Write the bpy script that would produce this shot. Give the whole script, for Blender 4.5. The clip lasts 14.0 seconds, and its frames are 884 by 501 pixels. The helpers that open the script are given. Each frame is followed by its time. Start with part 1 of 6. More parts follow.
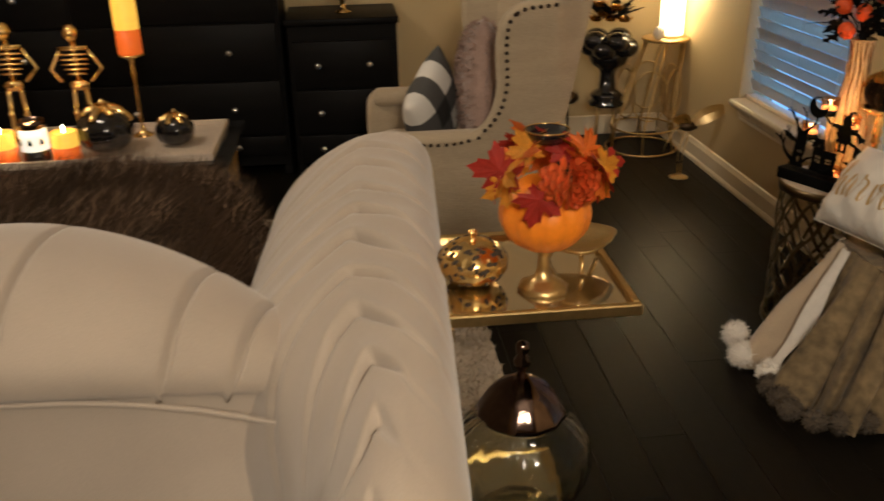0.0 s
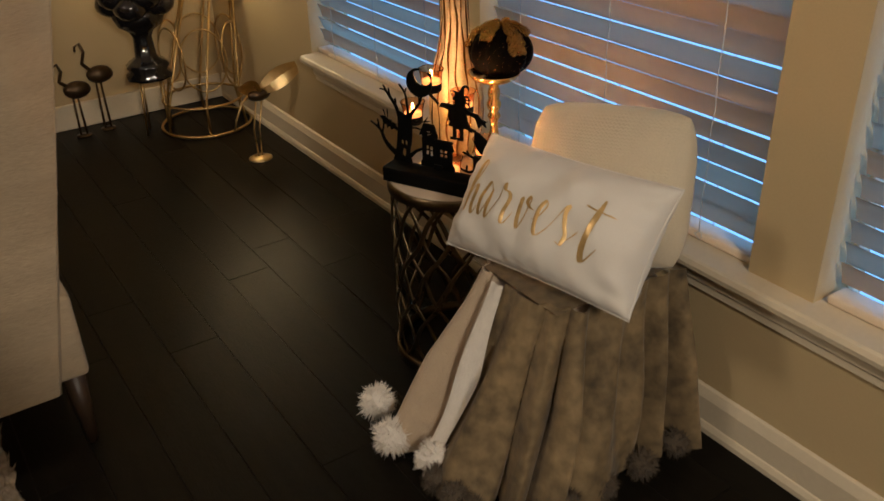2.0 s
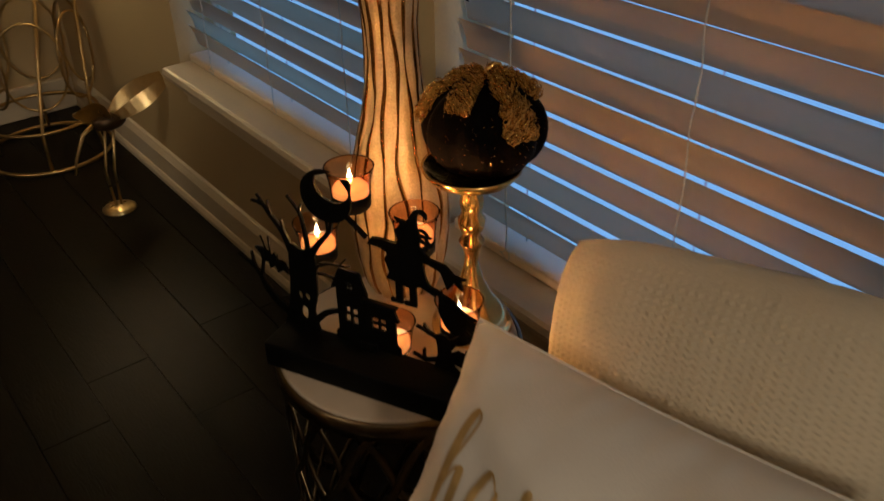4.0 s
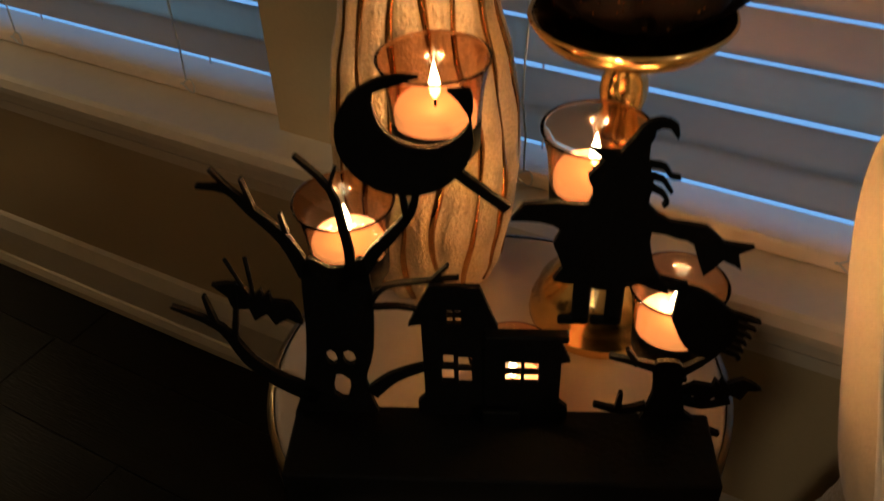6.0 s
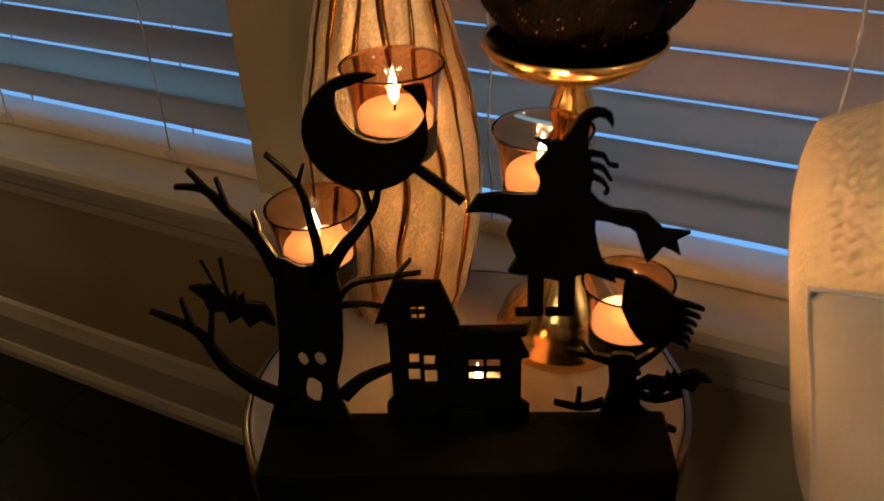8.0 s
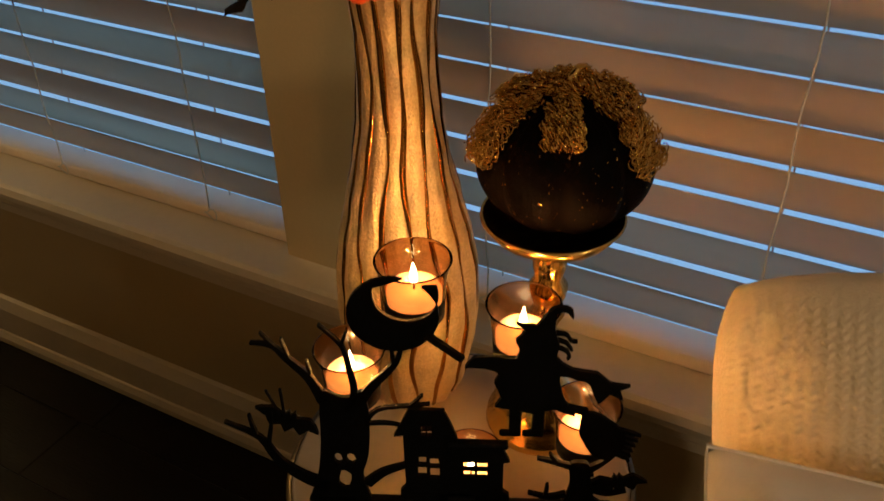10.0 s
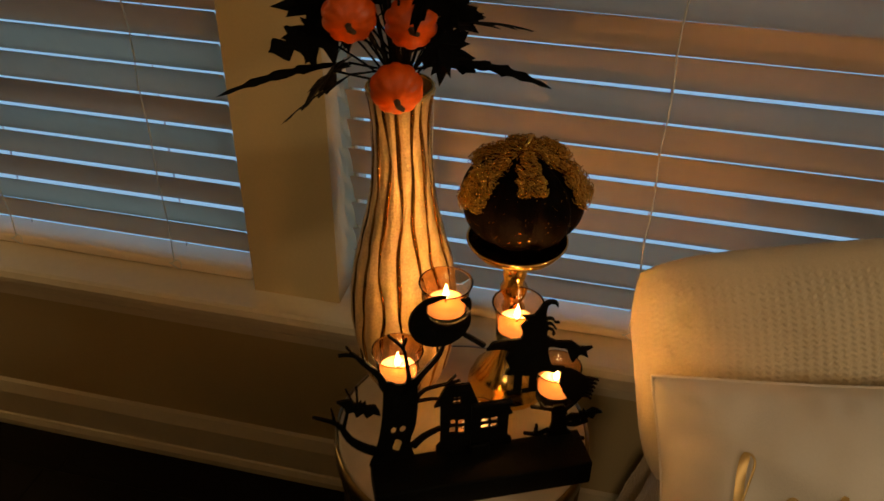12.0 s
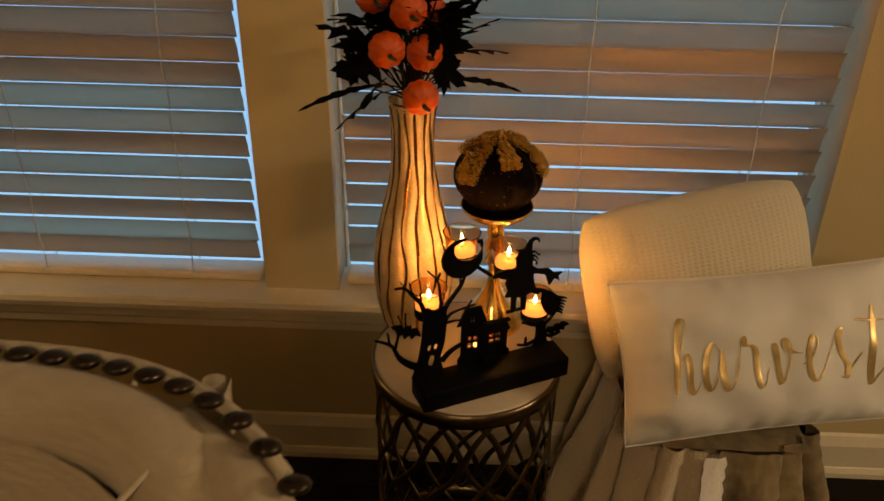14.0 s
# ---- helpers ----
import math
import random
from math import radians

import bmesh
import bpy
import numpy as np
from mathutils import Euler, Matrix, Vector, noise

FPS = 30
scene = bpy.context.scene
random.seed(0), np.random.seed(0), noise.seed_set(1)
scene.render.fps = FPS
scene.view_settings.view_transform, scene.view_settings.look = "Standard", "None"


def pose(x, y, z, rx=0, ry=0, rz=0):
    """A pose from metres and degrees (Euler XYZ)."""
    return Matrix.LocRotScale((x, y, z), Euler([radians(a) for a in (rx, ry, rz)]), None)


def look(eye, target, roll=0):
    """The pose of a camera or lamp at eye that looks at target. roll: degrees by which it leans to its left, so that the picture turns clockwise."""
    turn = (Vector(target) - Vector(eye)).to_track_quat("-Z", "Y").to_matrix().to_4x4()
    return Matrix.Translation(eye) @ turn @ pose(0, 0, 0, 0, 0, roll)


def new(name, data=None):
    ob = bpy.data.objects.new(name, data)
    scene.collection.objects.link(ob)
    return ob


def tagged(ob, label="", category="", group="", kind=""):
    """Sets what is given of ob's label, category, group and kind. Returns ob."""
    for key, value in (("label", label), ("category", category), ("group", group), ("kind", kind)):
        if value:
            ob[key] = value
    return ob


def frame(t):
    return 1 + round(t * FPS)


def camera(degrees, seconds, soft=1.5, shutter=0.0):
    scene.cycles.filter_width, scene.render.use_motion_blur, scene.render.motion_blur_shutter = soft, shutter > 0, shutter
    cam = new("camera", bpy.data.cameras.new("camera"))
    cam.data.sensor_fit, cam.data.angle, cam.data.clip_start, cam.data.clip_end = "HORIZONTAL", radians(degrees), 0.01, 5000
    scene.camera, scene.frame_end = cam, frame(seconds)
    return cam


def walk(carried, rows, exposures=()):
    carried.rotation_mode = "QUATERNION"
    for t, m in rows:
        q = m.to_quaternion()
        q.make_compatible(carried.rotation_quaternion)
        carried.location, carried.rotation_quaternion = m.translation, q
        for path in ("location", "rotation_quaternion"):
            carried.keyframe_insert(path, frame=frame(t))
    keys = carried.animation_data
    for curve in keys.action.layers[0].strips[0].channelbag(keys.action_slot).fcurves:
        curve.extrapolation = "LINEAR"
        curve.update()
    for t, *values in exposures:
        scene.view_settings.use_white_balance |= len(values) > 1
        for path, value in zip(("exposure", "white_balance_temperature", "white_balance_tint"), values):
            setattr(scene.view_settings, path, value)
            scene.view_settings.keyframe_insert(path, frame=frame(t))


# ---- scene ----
cam = camera(53.8, 14.0, 1.5, 0.4)
PATH = [
    (0, (-1.633, -2.652, 1.31), (-1.447, -0.829, 0.508), -1.2),
    (0.5, (-1.59, -2.45, 1.294), (-1.155, -0.693, 0.444), -0.5),
    (1, (-1.515, -2.248, 1.269), (-0.769, -0.634, 0.355), 0.6),
    (1.5, (-1.411, -2.032, 1.266), (-0.42, -0.578, 0.316), -1.0),
    (2, (-1.242, -1.843, 1.253), (-0.289, -0.384, 0.272), -1.9),
    (2.2, (-1.188, -1.773, 1.229), (-0.232, -0.301, 0.272), -1.6),
    (4.5, (-0.672, -0.862, 1.101), (0.42, 0.359, -0.047), -1.8),
    (5, (-0.685, -0.679, 1.071), (0.592, 0.315, -0.105), -2.9),
    (5.5, (-0.632, -0.591, 0.983), (0.686, 0.257, -0.26), -2.6),
    (6, (-0.599, -0.551, 0.879), (0.732, 0.235, -0.39), -2.6),
    (6.5, (-0.591, -0.549, 0.822), (0.755, 0.232, -0.433), -2.1),
    (7, (-0.585, -0.553, 0.807), (0.796, 0.227, -0.412), -2.5),
    (7.5, (-0.619, -0.57, 0.812), (0.838, 0.243, -0.291), -3.0),
    (8, (-0.646, -0.589, 0.851), (0.832, 0.229, -0.219), -2.9),
    (8.2, (-0.656, -0.603, 0.858), (0.843, 0.236, -0.166), -3.3),
    (10.5, (-0.699, -0.618, 1.099), (0.721, 0.166, -0.071), -1.0),
    (11, (-0.711, -0.594, 1.146), (0.727, 0.16, -0.022), -0.8),
    (11.5, (-0.832, -0.558, 1.181), (0.697, -0.051, 0.057), 0.0),
    (12, (-0.954, -0.52, 1.213), (0.64, -0.148, 0.064), 0.7),
    (12.5, (-1.008, -0.462, 1.221), (0.618, -0.17, 0.092), 1.2),
    (13, (-1.087, -0.436, 1.251), (0.588, -0.234, 0.178), 1.1),
    (13.5, (-1.236, -0.406, 1.278), (0.469, -0.35, 0.233), 1.2),
    (14, (-1.346, -0.378, 1.292), (0.374, -0.32, 0.273), 0.9),
]
walk(cam, [(t, look(eye, target, roll)) for t, eye, target, roll in PATH], [
    (0.0, 0.15, 5850, 10), (1.0, 0.0, 6150, 10), (1.5, 0.05, 5750, 10), (2.2, 0.12, 5700, 10), (4.3, -0.85, 6050, 10), (8.2, -0.7, 5850, 10), (11.0, -0.75, 8000, 10), (13.2, -0.58, 8300, 10), (14.0, -0.25, 8200, 10)])

# ---- world and large lights ----
world = bpy.data.worlds.new("dusk")
world.use_nodes = True
scene.world = world
wn = world.node_tree.nodes
sky = wn.new("ShaderNodeTexSky")
sky.sky_type = "NISHITA"
sky.sun_disc = False
sky.sun_elevation = radians(3)
sky.sun_rotation = radians(-90)
world.node_tree.links.new(sky.outputs[0], wn["Background"].inputs[0])
wn["Background"].inputs[1].default_value = 0.15


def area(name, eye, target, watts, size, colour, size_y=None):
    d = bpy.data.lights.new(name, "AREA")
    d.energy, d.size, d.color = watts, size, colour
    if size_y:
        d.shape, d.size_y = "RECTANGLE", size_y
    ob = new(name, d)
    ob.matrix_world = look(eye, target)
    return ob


def bulb(name, at, watts, colour, radius=0.01):
    d = bpy.data.lights.new(name, "POINT")
    d.energy, d.color, d.shadow_soft_size = watts, colour, radius
    ob = new(name, d)
    ob.location = at
    return ob


WARM = (1.0, 0.72, 0.42)
area("room_light", (-1.45, -3.75, 2.05), (-1.0, -0.8, 0.6), 42, 0.35, (1.0, 0.80, 0.56))
# Unseen fill from the west, added to lift the window wall; no known fixture.
area("fill_light", (-3.1, -0.35, 2.35), (-0.8, 0.0, 0.6), 15, 0.4, (1.0, 0.78, 0.53))
bulb("table_lamp_bulb", (-0.075, 1.38, 0.82), 5.0, (1.0, 0.72, 0.36), 0.05)


# ---- building helpers ----
def link(nt, a, b):
    nt.links.new(a, b)


def mat(name, colour, rough=0.6, metal=0.0, vary=0.25, scale=8.0, bump=0.2, fine=60.0, stretch=(1, 1, 1), dark=None,
        sheen=0.0, coat=0.0, glow=0.0, through_light=0.0, rand=0.0, wave=None, wave_dir="X", spec=0.5, bump_dist=0.004):
    """Two scales of variation in colour and roughness, with fine relief."""
    m = bpy.data.materials.new(name)
    m.use_nodes = True
    nt = m.node_tree
    n = nt.nodes
    b = n["Principled BSDF"]
    tc = n.new("ShaderNodeTexCoord")
    mp = n.new("ShaderNodeMapping")
    mp.inputs["Scale"].default_value = stretch
    link(nt, tc.outputs["Object"], mp.inputs[0])
    n1 = n.new("ShaderNodeTexNoise")
    n1.inputs["Scale"].default_value, n1.inputs["Detail"].default_value = scale, 4
    n2 = n.new("ShaderNodeTexNoise")
    n2.inputs["Scale"].default_value, n2.inputs["Detail"].default_value = fine, 3
    link(nt, mp.outputs[0], n1.inputs[0])
    link(nt, mp.outputs[0], n2.inputs[0])
    add = n.new("ShaderNodeMath")
    add.operation = "MULTIPLY_ADD"
    add.inputs[1].default_value = 0.45
    link(nt, n2.outputs[0], add.inputs[0])
    sc = n.new("ShaderNodeMath")
    sc.operation = "MULTIPLY"
    sc.inputs[1].default_value = 0.55
    link(nt, n1.outputs[0], sc.inputs[0])
    link(nt, sc.outputs[0], add.inputs[2])
    ramp = n.new("ShaderNodeValToRGB")
    lo = dark if dark else tuple(c * (1 - vary) for c in colour)
    hi = tuple(min(1.0, c * (1 + vary * 0.6)) for c in colour)
    ramp.color_ramp.elements[0].position, ramp.color_ramp.elements[1].position = 0.3, 0.7
    ramp.color_ramp.elements[0].color, ramp.color_ramp.elements[1].color = (*lo, 1), (*hi, 1)
    link(nt, add.outputs[0], ramp.inputs[0])
    out = ramp.outputs[0]
    if rand:
        info = n.new("ShaderNodeObjectInfo")
        hsv = n.new("ShaderNodeHueSaturation")
        mr = n.new("ShaderNodeMapRange")
        mr.inputs[3].default_value, mr.inputs[4].default_value = 1 - rand, 1 + rand
        link(nt, info.outputs["Random"], mr.inputs[0])
        link(nt, mr.outputs[0], hsv.inputs["Value"])
        link(nt, out, hsv.inputs["Color"])
        out = hsv.outputs[0]
    link(nt, out, b.inputs["Base Color"])
    rr = n.new("ShaderNodeMapRange")
    rr.inputs[3].default_value, rr.inputs[4].default_value = max(0.02, rough - 0.12), min(1, rough + 0.12)
    link(nt, add.outputs[0], rr.inputs[0])
    link(nt, rr.outputs[0], b.inputs["Roughness"])
    b.inputs["Metallic"].default_value = metal
    b.inputs["Specular IOR Level"].default_value = spec
    b.inputs["Sheen Weight"].default_value = sheen
    b.inputs["Coat Weight"].default_value = coat
    if glow:
        link(nt, out, b.inputs["Emission Color"])
        b.inputs["Emission Strength"].default_value = glow
    if bump:
        bp = n.new("ShaderNodeBump")
        bp.inputs["Strength"].default_value, bp.inputs["Distance"].default_value = bump, bump_dist
        height = n2.outputs[0]
        if wave:
            wv = n.new("ShaderNodeTexWave")
            wv.inputs["Scale"].default_value, wv.inputs["Distortion"].default_value = wave, 0.6
            wv.bands_direction = wave_dir
            link(nt, mp.outputs[0], wv.inputs[0])
            height = wv.outputs[1]
        link(nt, height, bp.inputs["Height"])
        link(nt, bp.outputs[0], b.inputs["Normal"])
    if through_light:
        tr = n.new("ShaderNodeBsdfTranslucent")
        link(nt, out, tr.inputs[0])
        mx = n.new("ShaderNodeMixShader")
        mx.inputs[0].default_value = through_light
        link(nt, b.outputs[0], mx.inputs[1])
        link(nt, tr.outputs[0], mx.inputs[2])
        link(nt, mx.outputs[0], n["Material Output"].inputs[0])
    return m


def glass(name, colour, rough=0.02, ior=1.45):
    m = bpy.data.materials.new(name)
    m.use_nodes = True
    b = m.node_tree.nodes["Principled BSDF"]
    b.inputs["Base Color"].default_value = (*colour, 1)
    b.inputs["Roughness"].default_value = rough
    b.inputs["Transmission Weight"].default_value = 1.0
    b.inputs["IOR"].default_value = ior
    return m


def flame_mat(name, colour, strength):
    m = bpy.data.materials.new(name)
    m.use_nodes = True
    b = m.node_tree.nodes["Principled BSDF"]
    b.inputs["Base Color"].default_value = (*colour, 1)
    b.inputs["Emission Color"].default_value = (*colour, 1)
    b.inputs["Emission Strength"].default_value = strength
    return m


def thing(name, label, category, at=(0, 0, 0), rz=0.0, group="", kind=""):
    e = new(name)
    e.empty_display_size = 0.05
    e.matrix_world = pose(*at, 0, 0, rz)
    return tagged(e, label, category, group, kind)


def finish(bm, smooth=True, recalc=True):
    if recalc:
        bmesh.ops.recalc_face_normals(bm, faces=bm.faces)
    for f in bm.faces:
        f.smooth = smooth
    return bm


def mesh_of(bm, material, name):
    me = bpy.data.meshes.new(name)
    bm.to_mesh(me)
    bm.free()
    if material:
        for mm in (material if isinstance(material, (list, tuple)) else [material]):
            me.materials.append(mm)
    return me


def part(name, bm, material, parent, label="", m=None):
    ob = new(name, mesh_of(bm, material, name))
    ob.parent = parent
    if m is not None:
        ob.matrix_basis = m
    return tagged(ob, label)


def solo(name, bm, material, label, category="", at=(0, 0, 0), rz=0.0, group="", kind=""):
    ob = new(name, mesh_of(bm, material, name))
    ob.matrix_world = pose(*at, 0, 0, rz)
    return tagged(ob, label, category, group, kind)


def box(x0, x1, y0, y1, z0, z1, bevel=0.0, seg=2, bm=None):
    b = bmesh.new()
    vs = [b.verts.new((x, y, z)) for x in (x0, x1) for y in (y0, y1) for z in (z0, z1)]
    for q in ((0, 1, 3, 2), (4, 6, 7, 5), (0, 4, 5, 1), (2, 3, 7, 6), (0, 2, 6, 4), (1, 5, 7, 3)):
        b.faces.new([vs[i] for i in q])
    bmesh.ops.recalc_face_normals(b, faces=b.faces)
    if bevel:
        bmesh.ops.bevel(b, geom=list(b.edges), offset=bevel, segments=seg, affect="EDGES", profile=0.5)
        for f in b.faces:
            f.smooth = seg > 1
    if bm is None:
        return b
    return join(bm, b)


def join(bm, *others, m=None):
    for o in others:
        if m is not None:
            o.transform(m)
        me = bpy.data.meshes.new("tmp")
        o.to_mesh(me)
        o.free()
        bm.from_mesh(me)
        bpy.data.meshes.remove(me)
    return bm


def grid(nu, nv, fn, close_u=False, close_v=False):
    """A sheet of nu x nv points, fn(u, v) in 0..1."""
    b = bmesh.new()
    vs = [[b.verts.new(fn(i / (nu if close_u else nu - 1), j / (nv if close_v else nv - 1))) for j in range(nv)] for i in range(nu)]
    for i in range(nu if close_u else nu - 1):
        for j in range(nv if close_v else nv - 1):
            q = [vs[i][j], vs[(i + 1) % nu][j], vs[(i + 1) % nu][(j + 1) % nv], vs[i][(j + 1) % nv]]
            b.faces.new(q).smooth = True
    return b


def lathe(profile, seg=32, wob=None, caps=True):
    """Turn (radius, height) pairs about z; wob(angle, height) scales the radius."""
    b = bmesh.new()
    rings = []
    for r, z in profile:
        ring = []
        for i in range(seg):
            a = 2 * math.pi * i / seg
            k = wob(a, z) if wob else 1.0
            ring.append(b.verts.new((r * k * math.cos(a), r * k * math.sin(a), z)))
        rings.append(ring)
    for p, q in zip(rings, rings[1:]):
        for i in range(seg):
            b.faces.new((p[i], p[(i + 1) % seg], q[(i + 1) % seg], q[i])).smooth = True
    if caps:
        for ring in (rings[0], rings[-1]):
            try:
                b.faces.new(ring)
            except ValueError:
                pass
    bmesh.ops.recalc_face_normals(b, faces=b.faces)
    return b


def tube(points, radius, seg=8, closed=False, taper=None):
    """A round bar along points; taper(s) scales its radius, s in 0..1."""
    b = bmesh.new()
    pts = [Vector(p) for p in points]
    n = len(pts)
    rings = []
    up = None
    for i, p in enumerate(pts):
        d = (pts[(i + 1) % n] - pts[i - 1]) if closed else (pts[min(i + 1, n - 1)] - pts[max(i - 1, 0)])
        d.normalize()
        if up is None:
            up = d.orthogonal().normalized()
        up = (up - d * up.dot(d)).normalized()
        side = d.cross(up)
        r = radius * (taper(i / max(1, n - 1)) if taper else 1)
        rings.append([b.verts.new(p + r * (math.cos(2 * math.pi * k / seg) * up + math.sin(2 * math.pi * k / seg) * side)) for k in range(seg)])
    for i in range(n if closed else n - 1):
        p, q = rings[i], rings[(i + 1) % n]
        for k in range(seg):
            b.faces.new((p[k], p[(k + 1) % seg], q[(k + 1) % seg], q[k])).smooth = True
    if not closed:
        b.faces.new(rings[0])
        b.faces.new(rings[-1])
    bmesh.ops.recalc_face_normals(b, faces=b.faces)
    return b


def ring(radius, thick, z=0.0, seg=32, tseg=6):
    return tube([(radius * math.cos(2 * math.pi * i / seg), radius * math.sin(2 * math.pi * i / seg), z) for i in range(seg)], thick, tseg, True)


def plate(outline, thick, holes=()):
    """A flat plate in the x-z plane from an outline, with holes cut through, centred on y = 0."""
    b = bmesh.new()
    edges = []
    for loop in (outline, *holes):
        vs = [b.verts.new((x, 0, z)) for x, z in loop]
        edges += [b.edges.new((vs[i], vs[(i + 1) % len(vs)])) for i in range(len(vs))]
    bmesh.ops.triangle_fill(b, edges=edges, use_beauty=True, use_dissolve=False)
    ext = bmesh.ops.extrude_face_region(b, geom=list(b.faces))
    bmesh.ops.translate(b, verts=[v for v in ext["geom"] if isinstance(v, bmesh.types.BMVert)], vec=(0, thick, 0))
    bmesh.ops.translate(b, verts=b.verts, vec=(0, -thick / 2, 0))
    bmesh.ops.recalc_face_normals(b, faces=b.faces)
    return b


def ball(r, at=(0, 0, 0), seg=12, rings=8, scale=(1, 1, 1)):
    b = bmesh.new()
    bmesh.ops.create_uvsphere(b, u_segments=seg, v_segments=rings, radius=r)
    for f in b.faces:
        f.smooth = True
    b.transform(Matrix.Translation(at) @ Matrix.Diagonal((*scale, 1)))
    return b


def cushion(w, h, d, nu=28, nv=20, pinch=0.12, wrinkle=0.004, seed=0.0, soft=0.0):
    """A stuffed pillow in the x-z plane with pointed corners, thickness along y."""
    b = bmesh.new()
    def side(s):
        rows = []
        for i in range(nu):
            row = []
            for j in range(nv):
                u, v = i / (nu - 1) * 2 - 1, j / (nv - 1) * 2 - 1
                prof = max(0.0, (1 - abs(u) ** 2.6)) ** 0.5 * max(0.0, (1 - abs(v) ** 2.6)) ** 0.5
                x, z = u * w / 2 * (1 - pinch * 0.35 * (1 - v * v)), v * h / 2 * (1 - pinch * 0.35 * (1 - u * u))
                x, z = x * (1 - soft * v ** 4), z * (1 - soft * u ** 4)
                wr = wrinkle * noise.noise((x * 18 + seed, z * 18, seed)) * min(1, prof * 2)
                row.append((x, s * (prof * d / 2 + wr), z))
            rows.append(row)
        return rows
    a, c = side(-1), side(1)
    va = [[b.verts.new(p) for p in r] for r in a]
    vc = [[va[i][j] if i in (0, nu - 1) or j in (0, nv - 1) else b.verts.new(c[i][j]) for j in range(nv)] for i in range(nu)]
    for vv in (va, vc):
        for i in range(nu - 1):
            for j in range(nv - 1):
                try:
                    b.faces.new((vv[i][j], vv[i + 1][j], vv[i + 1][j + 1], vv[i][j + 1])).smooth = True
                except ValueError:
                    pass
    bmesh.ops.recalc_face_normals(b, faces=b.faces)
    return b


def maple_bm(size, seed):
    """A five-lobed autumn leaf with toothed lobes in the x-y plane, slightly cupped."""
    g = random.Random(seed)
    b = bmesh.new()
    pts = []
    lobes = [(-138, 0.62), (-68, 0.88), (0, 1.0), (68, 0.88), (138, 0.62)]
    for i, (a, ln) in enumerate(lobes):
        for da, k in ((-31, 0.50), (-20, 0.82), (-12, 0.74), (0, 1.0), (12, 0.74), (20, 0.82), (31, 0.50)):
            r = size * ln * k * g.uniform(0.92, 1.08)
            t = radians(a + da)
            pts.append((r * math.cos(t), r * math.sin(t)))
    ctr = b.verts.new((0, 0, 0))
    vs = [b.verts.new((x, y, -0.20 * (x * x + y * y) / size + 0.04 * size * math.sin(5 * math.atan2(y, x) + seed))) for x, y in pts]
    for i in range(len(vs)):
        b.faces.new((ctr, vs[i], vs[(i + 1) % len(vs)]))
    bmesh.ops.solidify(b, geom=list(b.faces), thickness=0.0009)
    return b

# ---- materials ----
M_WALL = mat("wall_paint", (0.57, 0.44, 0.24), 0.75, vary=0.06, scale=3, bump=0.12, fine=220)
M_TRIM = mat("trim_paint", (0.74, 0.64, 0.47), 0.45, vary=0.06, scale=5, bump=0.05, fine=90)
M_CEIL = mat("ceiling_paint", (0.75, 0.72, 0.66), 0.85, vary=0.05, scale=4, bump=0.2, fine=150)
M_FLOOR = mat("dark_floor_planks", (0.009, 0.0075, 0.0055), 0.36, vary=0.45, scale=5, bump=0.2, fine=40, stretch=(9, 1, 1), rand=0.12, spec=0.10)
M_JOINT = mat("floor_gap", (0.012, 0.010, 0.008), 0.7, bump=0)
M_SLAT = mat("blind_slat", (0.93, 0.77, 0.60), 0.42, vary=0.05, scale=6, bump=0.05, fine=60)
M_CORD = mat("blind_cord", (0.7, 0.68, 0.64), 0.8, vary=0.1, bump=0.3, fine=300)
M_PANE = glass("window_pane", (0.9, 0.95, 1.0))
M_GOLD = mat("polished_gold", (0.85, 0.58, 0.22), 0.2, 1.0, vary=0.15, scale=12, bump=0.05, fine=80)
M_BRASS = mat("brushed_brass", (0.66, 0.47, 0.2), 0.34, 1.0, vary=0.2, scale=10, bump=0.1, fine=120)
M_DRUM = mat("antique_gold_metal", (0.17, 0.125, 0.07), 0.30, 1.0, vary=0.3, scale=14, bump=0.15, fine=90)
M_TOP = mat("cream_table_top", (0.54, 0.44, 0.33), 0.4, vary=0.08, scale=6, bump=0.06, fine=70)
M_BLACK = mat("black_metal", (0.003, 0.003, 0.0028), 0.6, 0.0, vary=0.3, scale=30, bump=0.12, fine=240, spec=0.06)
M_BLACKGLOSS = mat("black_gloss", (0.012, 0.011, 0.012), 0.14, vary=0.3, scale=10, bump=0.1, fine=30, coat=0.6)
M_VASE = mat("champagne_glitter_glaze", (0.62, 0.45, 0.26), 0.36, 0.5, vary=0.42, scale=30, bump=0.7, fine=420, bump_dist=0.002)
M_VASELINE = mat("dark_gold_line", (0.50, 0.28, 0.09), 0.18, 1.0, vary=0.35, scale=40, bump=0.1, fine=80)
M_BPK = mat("black_glitter_pumpkin", (0.003, 0.002, 0.002), 0.55, 0.0, vary=0.6, scale=60, bump=0.4, fine=420, bump_dist=0.002, spec=0.015)
M_CURL = mat("gold_curled_tinsel", (0.80, 0.47, 0.13), 0.2, 1.0, vary=0.4, scale=40, bump=0.2, fine=100)
M_AMBER = glass("amber_glass", (1.0, 0.60, 0.33), 0.03, 1.25)
# Flame light soaking through the tea light wax is put in as emission.
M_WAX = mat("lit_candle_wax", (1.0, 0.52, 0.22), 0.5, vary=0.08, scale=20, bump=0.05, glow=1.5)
M_FLAME = flame_mat("candle_flame", (1.0, 0.70, 0.34), 34)
M_LEAFBLACK = mat("black_leaf", (0.005, 0.005, 0.005), 0.8, vary=0.3, scale=40, bump=0.4, fine=160, spec=0.12)
M_MINI = mat("orange_mini_pumpkin", (0.70, 0.085, 0.008), 0.5, vary=0.22, scale=40, bump=0.2, fine=160)
